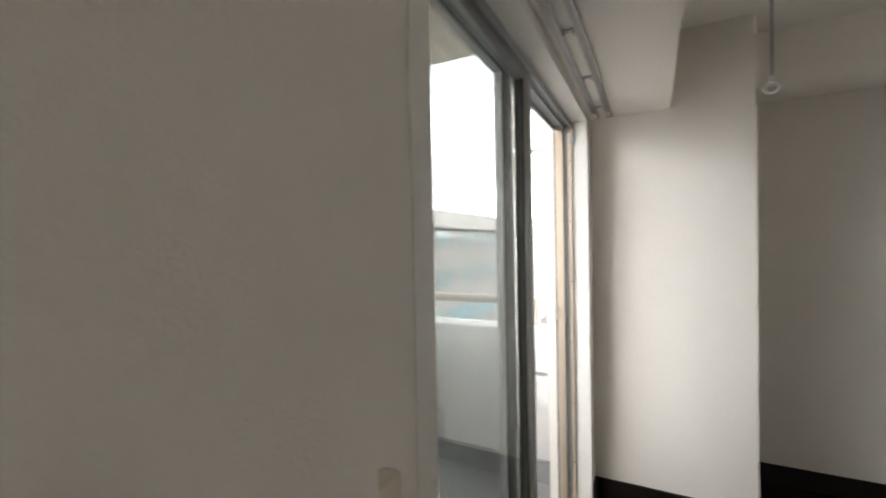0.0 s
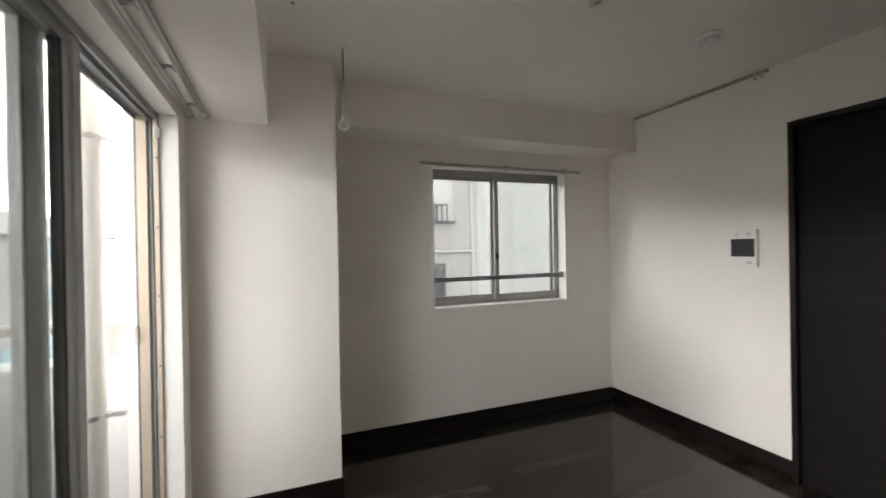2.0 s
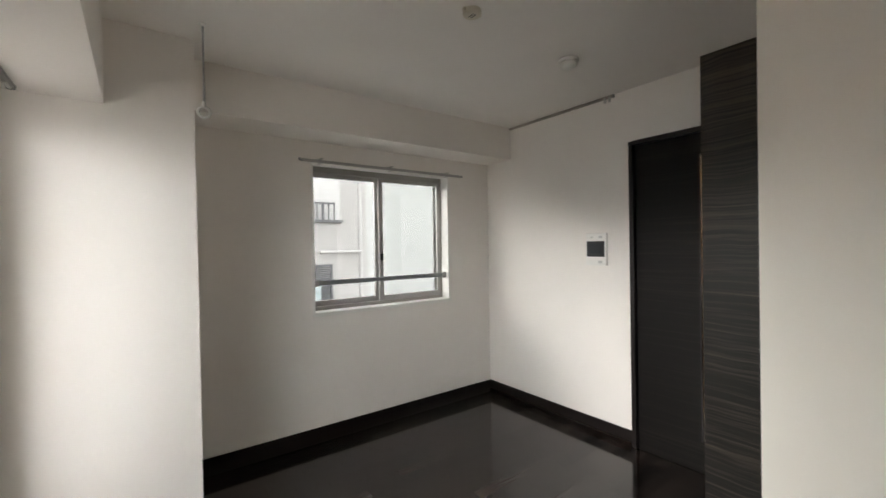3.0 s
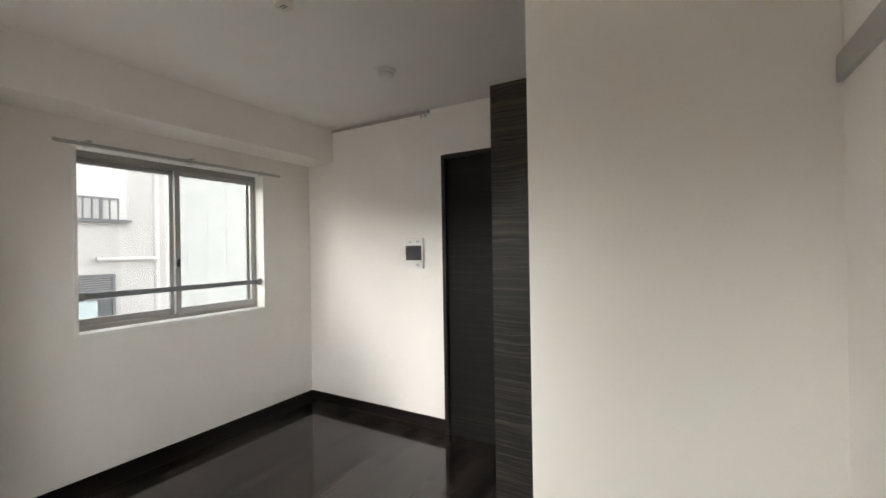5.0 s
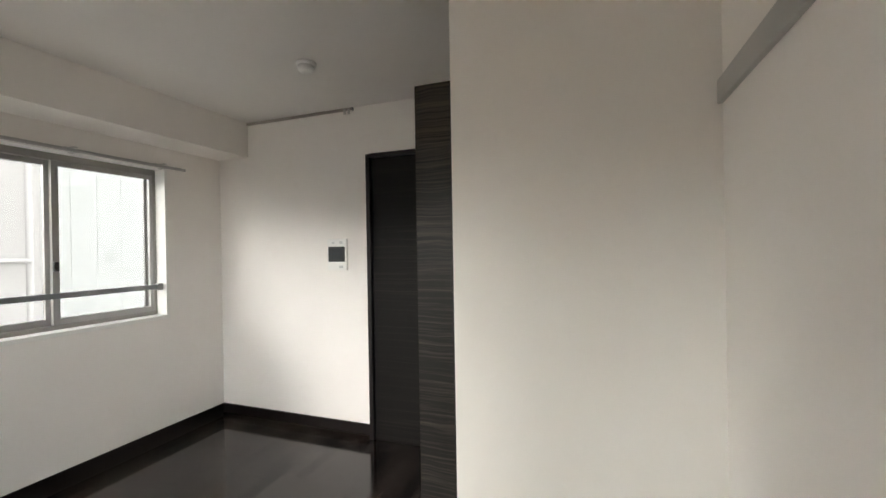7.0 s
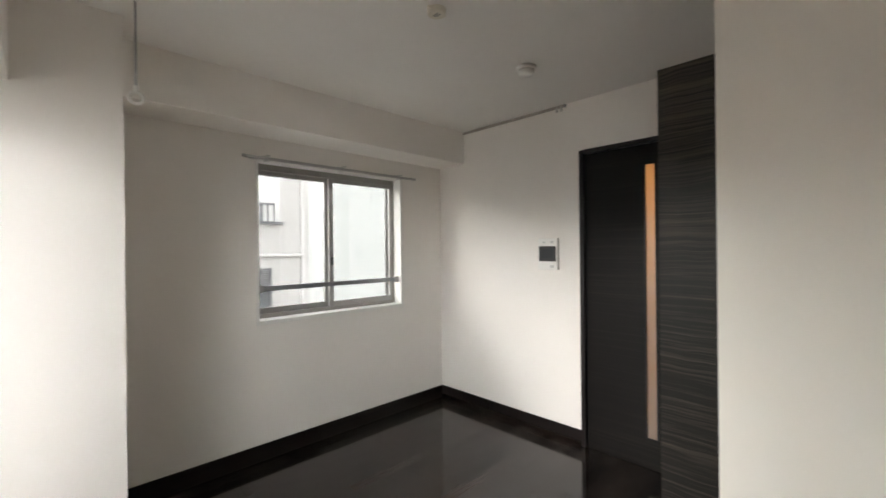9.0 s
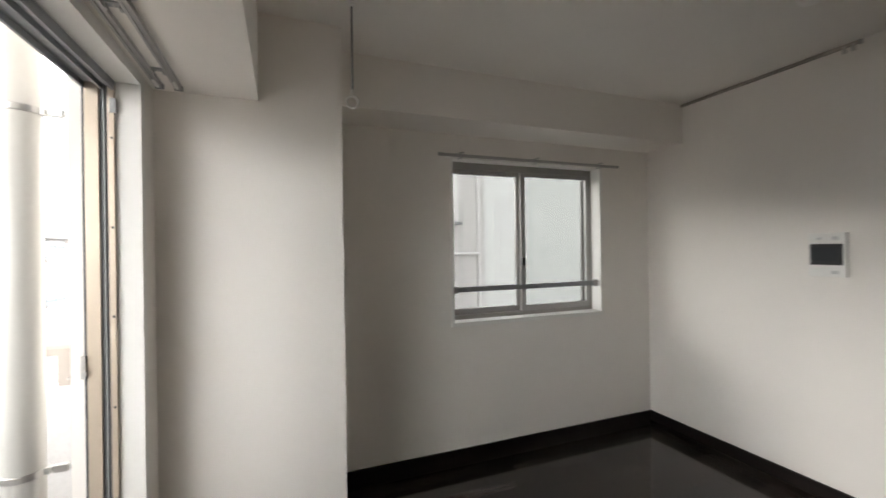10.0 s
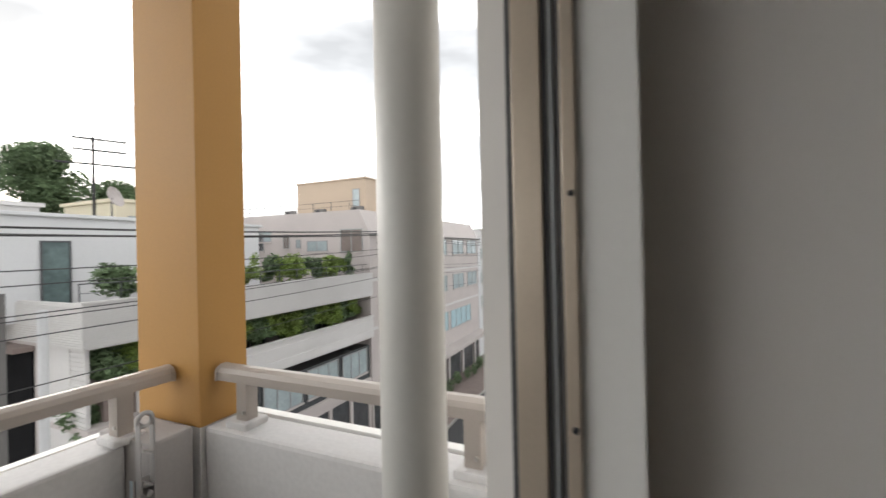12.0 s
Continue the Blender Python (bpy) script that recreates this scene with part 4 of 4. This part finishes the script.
part("corner_wall", boxes((-15.6, -14.75, 11.03, 11.14, GZ, -1.6)), M_SIDING, tb)
for i in range(64):
    part("slat", boxes((-15.6, -14.7, 11.0, 11.03, -11.15 + 0.15 * i, -11.04 + 0.15 * i)), M_SIDING, tb)
for zc, zr, y0, n, mat in ((0.52, 0.62, 12.5, 13, M_LEAF), (-2.35, 0.66, 11.9, 14, M_LEAF), (-4.6, 0.9, 11.6, 1, M_LEAF)):
    for i in range(n):
        yc = y0 + i * 1.08 + rnd.uniform(-0.2, 0.2)
        sh = thing("terrace_shrub", "leafy green shrub in a terrace planter", "shrub", "shrubs on the terraces")
        part("planter", boxes((-15.6, -14.9, yc - 0.45, yc + 0.45, -1.40 if zc > 0 else -4.20 if zc > -4 else -5.72, zc - 0.8), bevel=0.02), M_BRICKPAVE, sh)
        rows = [(-15.25 + rnd.uniform(-0.3, 0.25), yc + rnd.uniform(-0.6, 0.6), zc + rnd.uniform(-0.35, 0.5) * zr * 1.7, rnd.uniform(0.12, 0.40), rnd.uniform(0.14, 0.6), zr * rnd.uniform(0.15, 0.8)) for _ in range(12)]
        from_mesh("foliage", leaves_mesh(rows, 2400 if i % 4 else 1500, 0.08 if i % 2 else 0.125, 100 + i + int(zc * 10)), mat if i % 3 else M_LEAF2, sh)
# rooftop aerials
ae = thing("tv_aerial", "grey rooftop television aerial with a dish", "aerial")
part("mast", tube((-19.2, 13.5, 3.12), (-19.2, 13.5, 6.5), 0.06, 8), M_WIRE, ae)
for z, w in ((6.42, 0.65), (5.95, 0.65), (5.35, 1.2)):
    boom = part("boom", tube((-19.2 - 0.43 * w, 13.5 - 0.9 * w, z), (-19.2 + 0.75 * w, 13.5 + 1.57 * w, z), 0.04, 6), M_WIRE, ae)
    for i in range(5):
        q = w * (-1 + 0.66 * i)
        part("element", tube((-19.5 + 0.43 * q, 13.6 + 0.9 * q, z), (-18.9 + 0.43 * q, 13.4 + 0.9 * q, z), 0.02, 5), M_WIRE, boom)
dm = Matrix.Translation((-18.9, 14.0, 3.95)) @ Euler((0, radians(70), radians(30))).to_matrix().to_4x4()
bm = lathe([(0.05, 0.0), (0.22, 0.04), (0.36, 0.11), (0.44, 0.19), (0.46, 0.20), (0.36, 0.09), (0.2, 0.02), (0.05, -0.02)], (0, 0, 0), 24)
bm.transform(dm)
part("dish", bm, M_PINK, ae, "pale satellite dish")
part("stand", tube((-18.9, 14.0, 3.12), (-18.9, 14.0, 3.95), 0.035, 8), M_POLE, ae)

# taller corner building
cb = thing("corner_building", "pale pink tiled corner building with ribbon windows", "building")
bm = bmesh.new()
prof = [(-34, GZ), (FX, GZ), (FX, 2.62), (FX - 0.8, 4.32), (-34, 4.32)]
e0, e1 = [[bm.verts.new((x, y, z)) for x, z in prof] for y in (27, 49)]
for i in range(5):
    bm.faces.new((e0[i], e0[(i + 1) % 5], e1[(i + 1) % 5], e1[i]))
bm.faces.new(e0[::-1]); bm.faces.new(e1)
bmesh.ops.recalc_face_normals(bm, faces=bm.faces[:])
part("wall", bm, M_PINK, cb)
part("eaves", boxes((FX - 0.1, FX + 0.3, 27.0, 49, 2.52, 2.64)), M_POLE, cb)
ph = part("roof_house", boxes((-23.6, -16.8, 30, 36, 4.32, 7.05)), M_BEIGE, cb, "beige tiled roof house")
part("roof_house_coping", boxes((-23.7, -16.7, 29.9, 36.1, 7.05, 7.15)), M_BEIGE, ph)
ext_window(cb, "y", -18.0, -17.35, 4.9, 6.3, 30, M_WINBLUE, -1, 0)
for x0, x1, z0, z1, m in ((-25.4, -23.4, 2.3, 3.1, M_WINBLUE), (-22.2, -21.6, 1.75, 2.85, M_WINBROWN), (-20.95, -20.5, 1.75, 2.4, M_WINBLUE), (-19.9, -18.05, 1.5, 2.27, M_WINBLUE), (-16.9, -15.05, 1.42, 3.0, M_WINBROWN)):
    ext_window(cb, "y", x0, x1, z0, z1, 27, m, -1, 1)
for zf in (0.95, -2.5):
    for y0 in (27.9, 32.4, 37.0, 41.4, 45.4):
        ext_window(cb, "x", y0, y0 + 2.9, zf, zf + 1.5, FX, M_WINBLUE, 1, 1)
for y0 in (28.2, 34.4, 40.6):
    ext_window(cb, "x", y0, y0 + 5.6, -6.3, -4.5, FX, M_WINSKY, 1, 3)
for x0 in (-30.0, -26.4):
    ext_window(cb, "y", x0, x0 + 2.2, 1.6, 3.0, 27, M_WINDARK, -1, 1)
part("shop_front", boxes((FX, FX + 0.06, 27.2, 48.5, GZ + 0.1, -8.15)), M_WINDARK, cb, "dark shop glazing")
part("shop_canopy", boxes((FX, FX + 1.3, 27.0, 48.8, -8.15, -7.75), bevel=0.03), M_PINK, cb)
for i in range(6):
    part("shop_pillar", boxes((FX + 0.06, FX + 0.30, 28.5 + 3.6 * i, 28.9 + 3.6 * i, GZ, -8.15)), M_PINK, cb)
part("parapet_band", boxes((FX, FX + 0.05, 27.0, 49.0, -0.62, -0.42), (FX, FX + 0.05, 27.0, 49.0, -3.95, -3.75)), M_SIDING, cb)
part("roof_rail", boxes((-33.8, -15.4, 27.1, 27.13, 4.95, 4.98), (-33.8, -15.4, 27.1, 27.13, 4.62, 4.64), *[(-33.8 + 1.6 * i, -33.77 + 1.6 * i, 27.1, 27.13, 4.32, 4.95) for i in range(12)]), M_LOUVRE, cb)
for x, y in ((-16.5, 28.5), (-22.8, 28.4), (-20.0, 28.6)):
    u = thing("rooftop_unit", "small grey rooftop air-conditioning unit", "rooftop unit", "rooftop units")
    part("casing", boxes((x - 0.45, x + 0.45, y - 0.2, y + 0.2, 4.32, 4.72), bevel=0.03), M_POLE, u)
    part("fan_grille", tube((x - 0.1, y - 0.21, 4.52), (x - 0.1, y - 0.2, 4.52), 0.16, 20), M_BLACK, u)
ro = thing("roof_aerial", "thin grey rooftop aerial mast", "aerial")
part("mast", tube((-18.9, 33, 7.1), (-18.9, 33, 9.4), 0.03, 6), M_POLE, ro)
part("boom", tube((-19.7, 33, 9.2), (-18.2, 33, 9.2), 0.02, 6), M_POLE, ro)

# buildings further along
def far_house(x0, x1, y0, y1, z1, mat, floors, lbl):
    h = thing("far_building", lbl, "building", "far buildings")
    part("wall", boxes((x0, x1, y0, y1, GZ, z1)), mat, h)
    part("roof", boxes((x0 - 0.2, x1 + 0.2, y0 - 0.2, y1 + 0.2, z1, z1 + 0.25)), mat, h)
    for f in range(floors):
        z = z1 - 2.4 - 2.9 * f
        for i in range(max(int((y1 - y0) / 3.2), 1)):
            ext_window(h, "x", y0 + 0.8 + i * 3.2, y0 + 2.6 + i * 3.2, z, z + 1.4, x1, M_WINBLUE, 1, 1)
        for i in range(max(int((x1 - x0) / 3.6), 1)):
            ext_window(h, "y", x0 + 0.9 + i * 3.6, x0 + 2.7 + i * 3.6, z, z + 1.4, y0, M_WINDARK, -1, 1)


far_house(-30, -14.8, 50, 62, 2.6, M_WHITE_H, 3, "white three-storey house along the street")
far_house(-27, -14.6, 64, 80, 4.4, M_SIDING, 3, "grey-white house far along the street")
far_house(-41, -32, -2, 16.8, 4.6, M_SIDING, 2, "white low house behind the terraces")
far_house(-40, -33, 21.5, 31, 5.5, M_CREAMH, 2, "cream house behind the terraces")
far_house(-4, 9, 62, 76, 2.2, M_WHITE_H, 3, "white house at the street's end")


def tree(x, y, z0, top, rad, seed, mat, lbl):
    t = thing("tree", lbl, "tree", "trees on the hill")
    r = random.Random(seed)
    trunk = tube((x, y, z0), (x + 0.3, y, z0 + (top - z0) * 0.6), 0.45, 10, r2=0.2)
    clumps = []
    for i in range(16):
        a, h, q = r.uniform(0, 6.28), r.uniform(0.35, 0.93), r.uniform(0.2, 0.85)
        w = rad * (1.15 - abs(h - 0.55) * 1.3)
        c = (x + w * q * math.cos(a), y + w * q * math.sin(a), z0 + (top - z0) * h)
        clumps.append((*c, rad * r.uniform(0.3, 0.5), rad * r.uniform(0.3, 0.5), rad * r.uniform(0.22, 0.38)))
        if i < 6:
            tube((x + 0.2, y, z0 + (top - z0) * 0.4), c, 0.14, 6, bm=trunk, r2=0.04)
    clumps.append((x, y, top - rad * 0.35, rad * 0.45, rad * 0.45, rad * 0.35))
    part("trunk", trunk, M_BARK, t)
    from_mesh("crown", leaves_mesh(clumps, 60000, 0.19, seed), mat, t)


tree(-47, 22.0, GZ, 11.7, 5.4, 11, M_LEAF2, "large dark green tree behind the houses")
tree(-46.5, 28.5, GZ, 9.3, 4.6, 12, M_LEAF2, "broad green tree behind the houses")
tree(-54, 40, GZ, 7.6, 5.0, 13, M_LEAF, "round green tree behind the houses")
tree(-49, 13, GZ, 8.6, 4.6, 14, M_LEAF2, "dark green tree beside the white house")

# utility pole and cables
up = thing("utility_pole", "concrete utility pole with crossarms and transformers", "utility pole")
UX, UY = -11.0, 23.8
part("pole", tube((UX, UY, GZ), (UX, UY, 2.75), 0.17, 14, r2=0.13), M_POLE, up)
for z in (2.5, 1.9, 1.0, -0.2):
    arm = part("crossarm", boxes((UX - 0.8, UX + 0.9, UY - 0.05, UY + 0.05, z - 0.05, z + 0.05)), M_POLE, up)
    for x in (-0.7, -0.25, 0.3, 0.8):
        part("insulator", tube((UX + x, UY, z + 0.05), (UX + x, UY, z + 0.2), 0.05, 8), M_WHITE_H, arm)
part("transformer", tube((UX + 0.42, UY, -0.3), (UX + 0.42, UY, 0.75), 0.26, 16), M_POLE, up)
part("junction_box", boxes((UX - 0.5, UX - 0.12, UY - 0.2, UY + 0.2, -2.0, -1.2), bevel=0.03), M_POLE, up)


def cable(a, b, sag, r, lbl):
    """One sagging cable as a single swept tube."""
    bm = bmesh.new()
    a, b = Vector(a), Vector(b)
    side = (b - a).cross(Vector((0, 0, 1))).normalized()
    rows = []
    for i in range(15):
        p = a.lerp(b, i / 14) - Vector((0, 0, sag * 4 * (i / 14) * (1 - i / 14)))
        rows.append([bm.verts.new(p + side * r * math.cos(k * 1.2566) + Vector((0, 0, r * math.sin(k * 1.2566)))) for k in range(5)])
    for p, q in zip(rows, rows[1:]):
        for k in range(5):
            bm.faces.new((p[k], p[(k + 1) % 5], q[(k + 1) % 5], q[k]))
    tagged(part("overhead_cable", bm, M_WIRE), lbl, "cable", "overhead cables")


for x, z in ((0.7, 2.55), (0.45, 2.45), (0.2, 2.35), (0.6, 1.62), (0.1, 1.32), (0.4, 0.70), (-0.4, 0.52), (0.3, 0.12), (0.15, -0.9)):
    th = 0.026 if z > 2 else 0.014
    cable((UX + x, UY, z), (UX + x + 0.4, -14, z + rnd.uniform(-0.15, 0.2)), 0.5, th, "thin black overhead cable along the street")
    cable((UX + x, UY, z), (UX + x - 0.4, 62, z + rnd.uniform(-0.2, 0.3)), 0.6, th, "thin black overhead cable along the street")

sp = thing("steel_post", "white steel post at the street's edge", "post")
part("post", tube((-12.4, 9.04, GZ), (-12.4, 9.04, 0.07), 0.11, 12), M_WHITE_H, sp)
sp = thing("steel_post", "grey steel post beside the entrance", "post")
part("post", tube((-12.2, 8.15, GZ), (-12.2, 8.15, 0.58), 0.13, 12), M_POLE, sp)

# street hedge at the foot of the buildings
hg = thing("street_hedge", "low green shrubs along the footway", "shrubs", kind="stuff")
from_mesh("foliage", leaves_mesh([(-13.2 + rnd.uniform(-0.4, 0.4), 29 + i * 1.5 + rnd.uniform(-0.5, 0.5), GZ + 0.45 + rnd.uniform(0, 0.7), 0.35, 0.5, 0.6) for i in range(13)], 3600, 0.1, 21), M_LEAF2, hg)

# ---- neighbouring building seen through the north window ----
NY = 13.0
nb = thing("neighbour_building", "white panelled neighbouring building with a balcony", "building")
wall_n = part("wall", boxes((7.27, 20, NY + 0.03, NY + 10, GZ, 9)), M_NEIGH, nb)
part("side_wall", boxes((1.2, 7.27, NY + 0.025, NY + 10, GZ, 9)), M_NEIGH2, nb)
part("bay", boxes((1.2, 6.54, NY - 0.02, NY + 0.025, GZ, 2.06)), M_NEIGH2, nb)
# upper storey gets more light; its brightness is painted in
part("upper_wall", boxes((1.2, 6.46, NY + 0.004, NY + 0.024, 2.06, 9)), M_NEIGH_LIT, nb, "wall behind the balcony rail, coloured lighter as better lit")
part("downpipe", tube((7.08, NY + 0.04, GZ), (7.08, NY + 0.04, 9), 0.07, 16), M_NPIPE, nb)
part("duct", tube((5.84, NY - 0.10, 1.24), (7.03, NY - 0.10, 1.24), 0.045, 14), M_NPIPE, nb)
for x in (5.9, 6.96):
    part("duct_bracket", boxes((x - 0.02, x + 0.02, NY - 0.12, NY + 0.12, 1.18, 1.21)), M_NPIPE, nb)
bal = part("balcony", boxes((2.0, 6.50, NY - 0.16, NY - 0.02, 2.06, 2.125)), M_LOUVRE, nb, "dark balcony edge")
part("top_rail", boxes((2.0, 6.27, NY - 0.14, NY - 0.10, 2.555, 2.60)), M_LOUVRE, bal)
for i in range(24):
    x = 6.25 - 0.16 * i
    w = 0.03 if i % 4 == 2 else 0.012
    part("baluster", boxes((x - w, x + w, NY - 0.135, NY - 0.105, 2.125, 2.555)), M_LOUVRE, bal)
lv = part("louvre_window", boxes((5.22, 5.28, NY - 0.06, NY - 0.02, -0.3, 0.91), (6.14, 6.20, NY - 0.06, NY - 0.02, -0.3, 0.91), (5.28, 6.14, NY - 0.06, NY - 0.02, 0.85, 0.91), (5.28, 6.14, NY - 0.06, NY - 0.02, 0.35, 0.49), (5.28, 6.14, NY - 0.06, NY - 0.02, -0.3, -0.24)), M_LOUVRE, nb)
for i in range(7):
    part("slat", boxes((5.28, 6.14, NY - 0.055, NY - 0.025, 0.505 + 0.05 * i, 0.537 + 0.05 * i)), M_LOUVRE, lv)
part("pane", boxes((5.28, 5.87, NY - 0.035, NY - 0.022, -0.24, 0.35)), M_WINBLUE, lv)
part("pane", boxes((5.87, 6.14, NY - 0.030, NY - 0.022, -0.24, 0.35)), M_WINDARK, lv)
pm = bpy.data.meshes.new("panel")
bm = boxes((0.002, 0.526, -0.009, -0.002, 0.002, 2.579))
bm.to_mesh(pm)
bm.free()
pm.materials.append(M_NEIGH)
for i in range(13):
    for j in range(4):
        p = new("panel", pm)
        p.parent = wall_n
        p.location = (7.28 + 0.53 * i, NY + 0.03, -4.17 + 2.585 * j)

# ---- floor strips ----
floor_mesh = {}
row_w = 0.0758
y, i = YS + 0.002, 0
while y < YN - 0.01:
    x = XW - [0.0, 0.17, 0.31, 0.08, 0.24][i % 5] - 0.02
    w = min(row_w, YN - y) - 0.0003
    while x < XE:
        x0, x1 = max(x, XW - 0.07 if OY0 < y < OY1 else XW), min(x + 0.4545, XE)
        if x1 - x0 > 0.03:
            key = (round(x1 - x0, 3), round(w, 3))
            if key not in floor_mesh:
                me = bpy.data.meshes.new("plank")
                bm = bmesh.new()
                add_box(bm, 0, key[0] - 0.0003, 0, key[1], -0.011, 0.0)
                bmesh.ops.bevel(bm, geom=[e for e in bm.edges if min(v.co.z for v in e.verts) > -0.001], offset=0.0002, segments=1, affect="EDGES")
                bm.to_mesh(me)
                bm.free()
                me.materials.append(M_FLOOR)
                floor_mesh[key] = me
            ob = new("plank", floor_mesh[key])
            ob.parent = sub
            ob.location = (x0, y, 0)
        x += 0.4545
    y += row_w
    i += 1
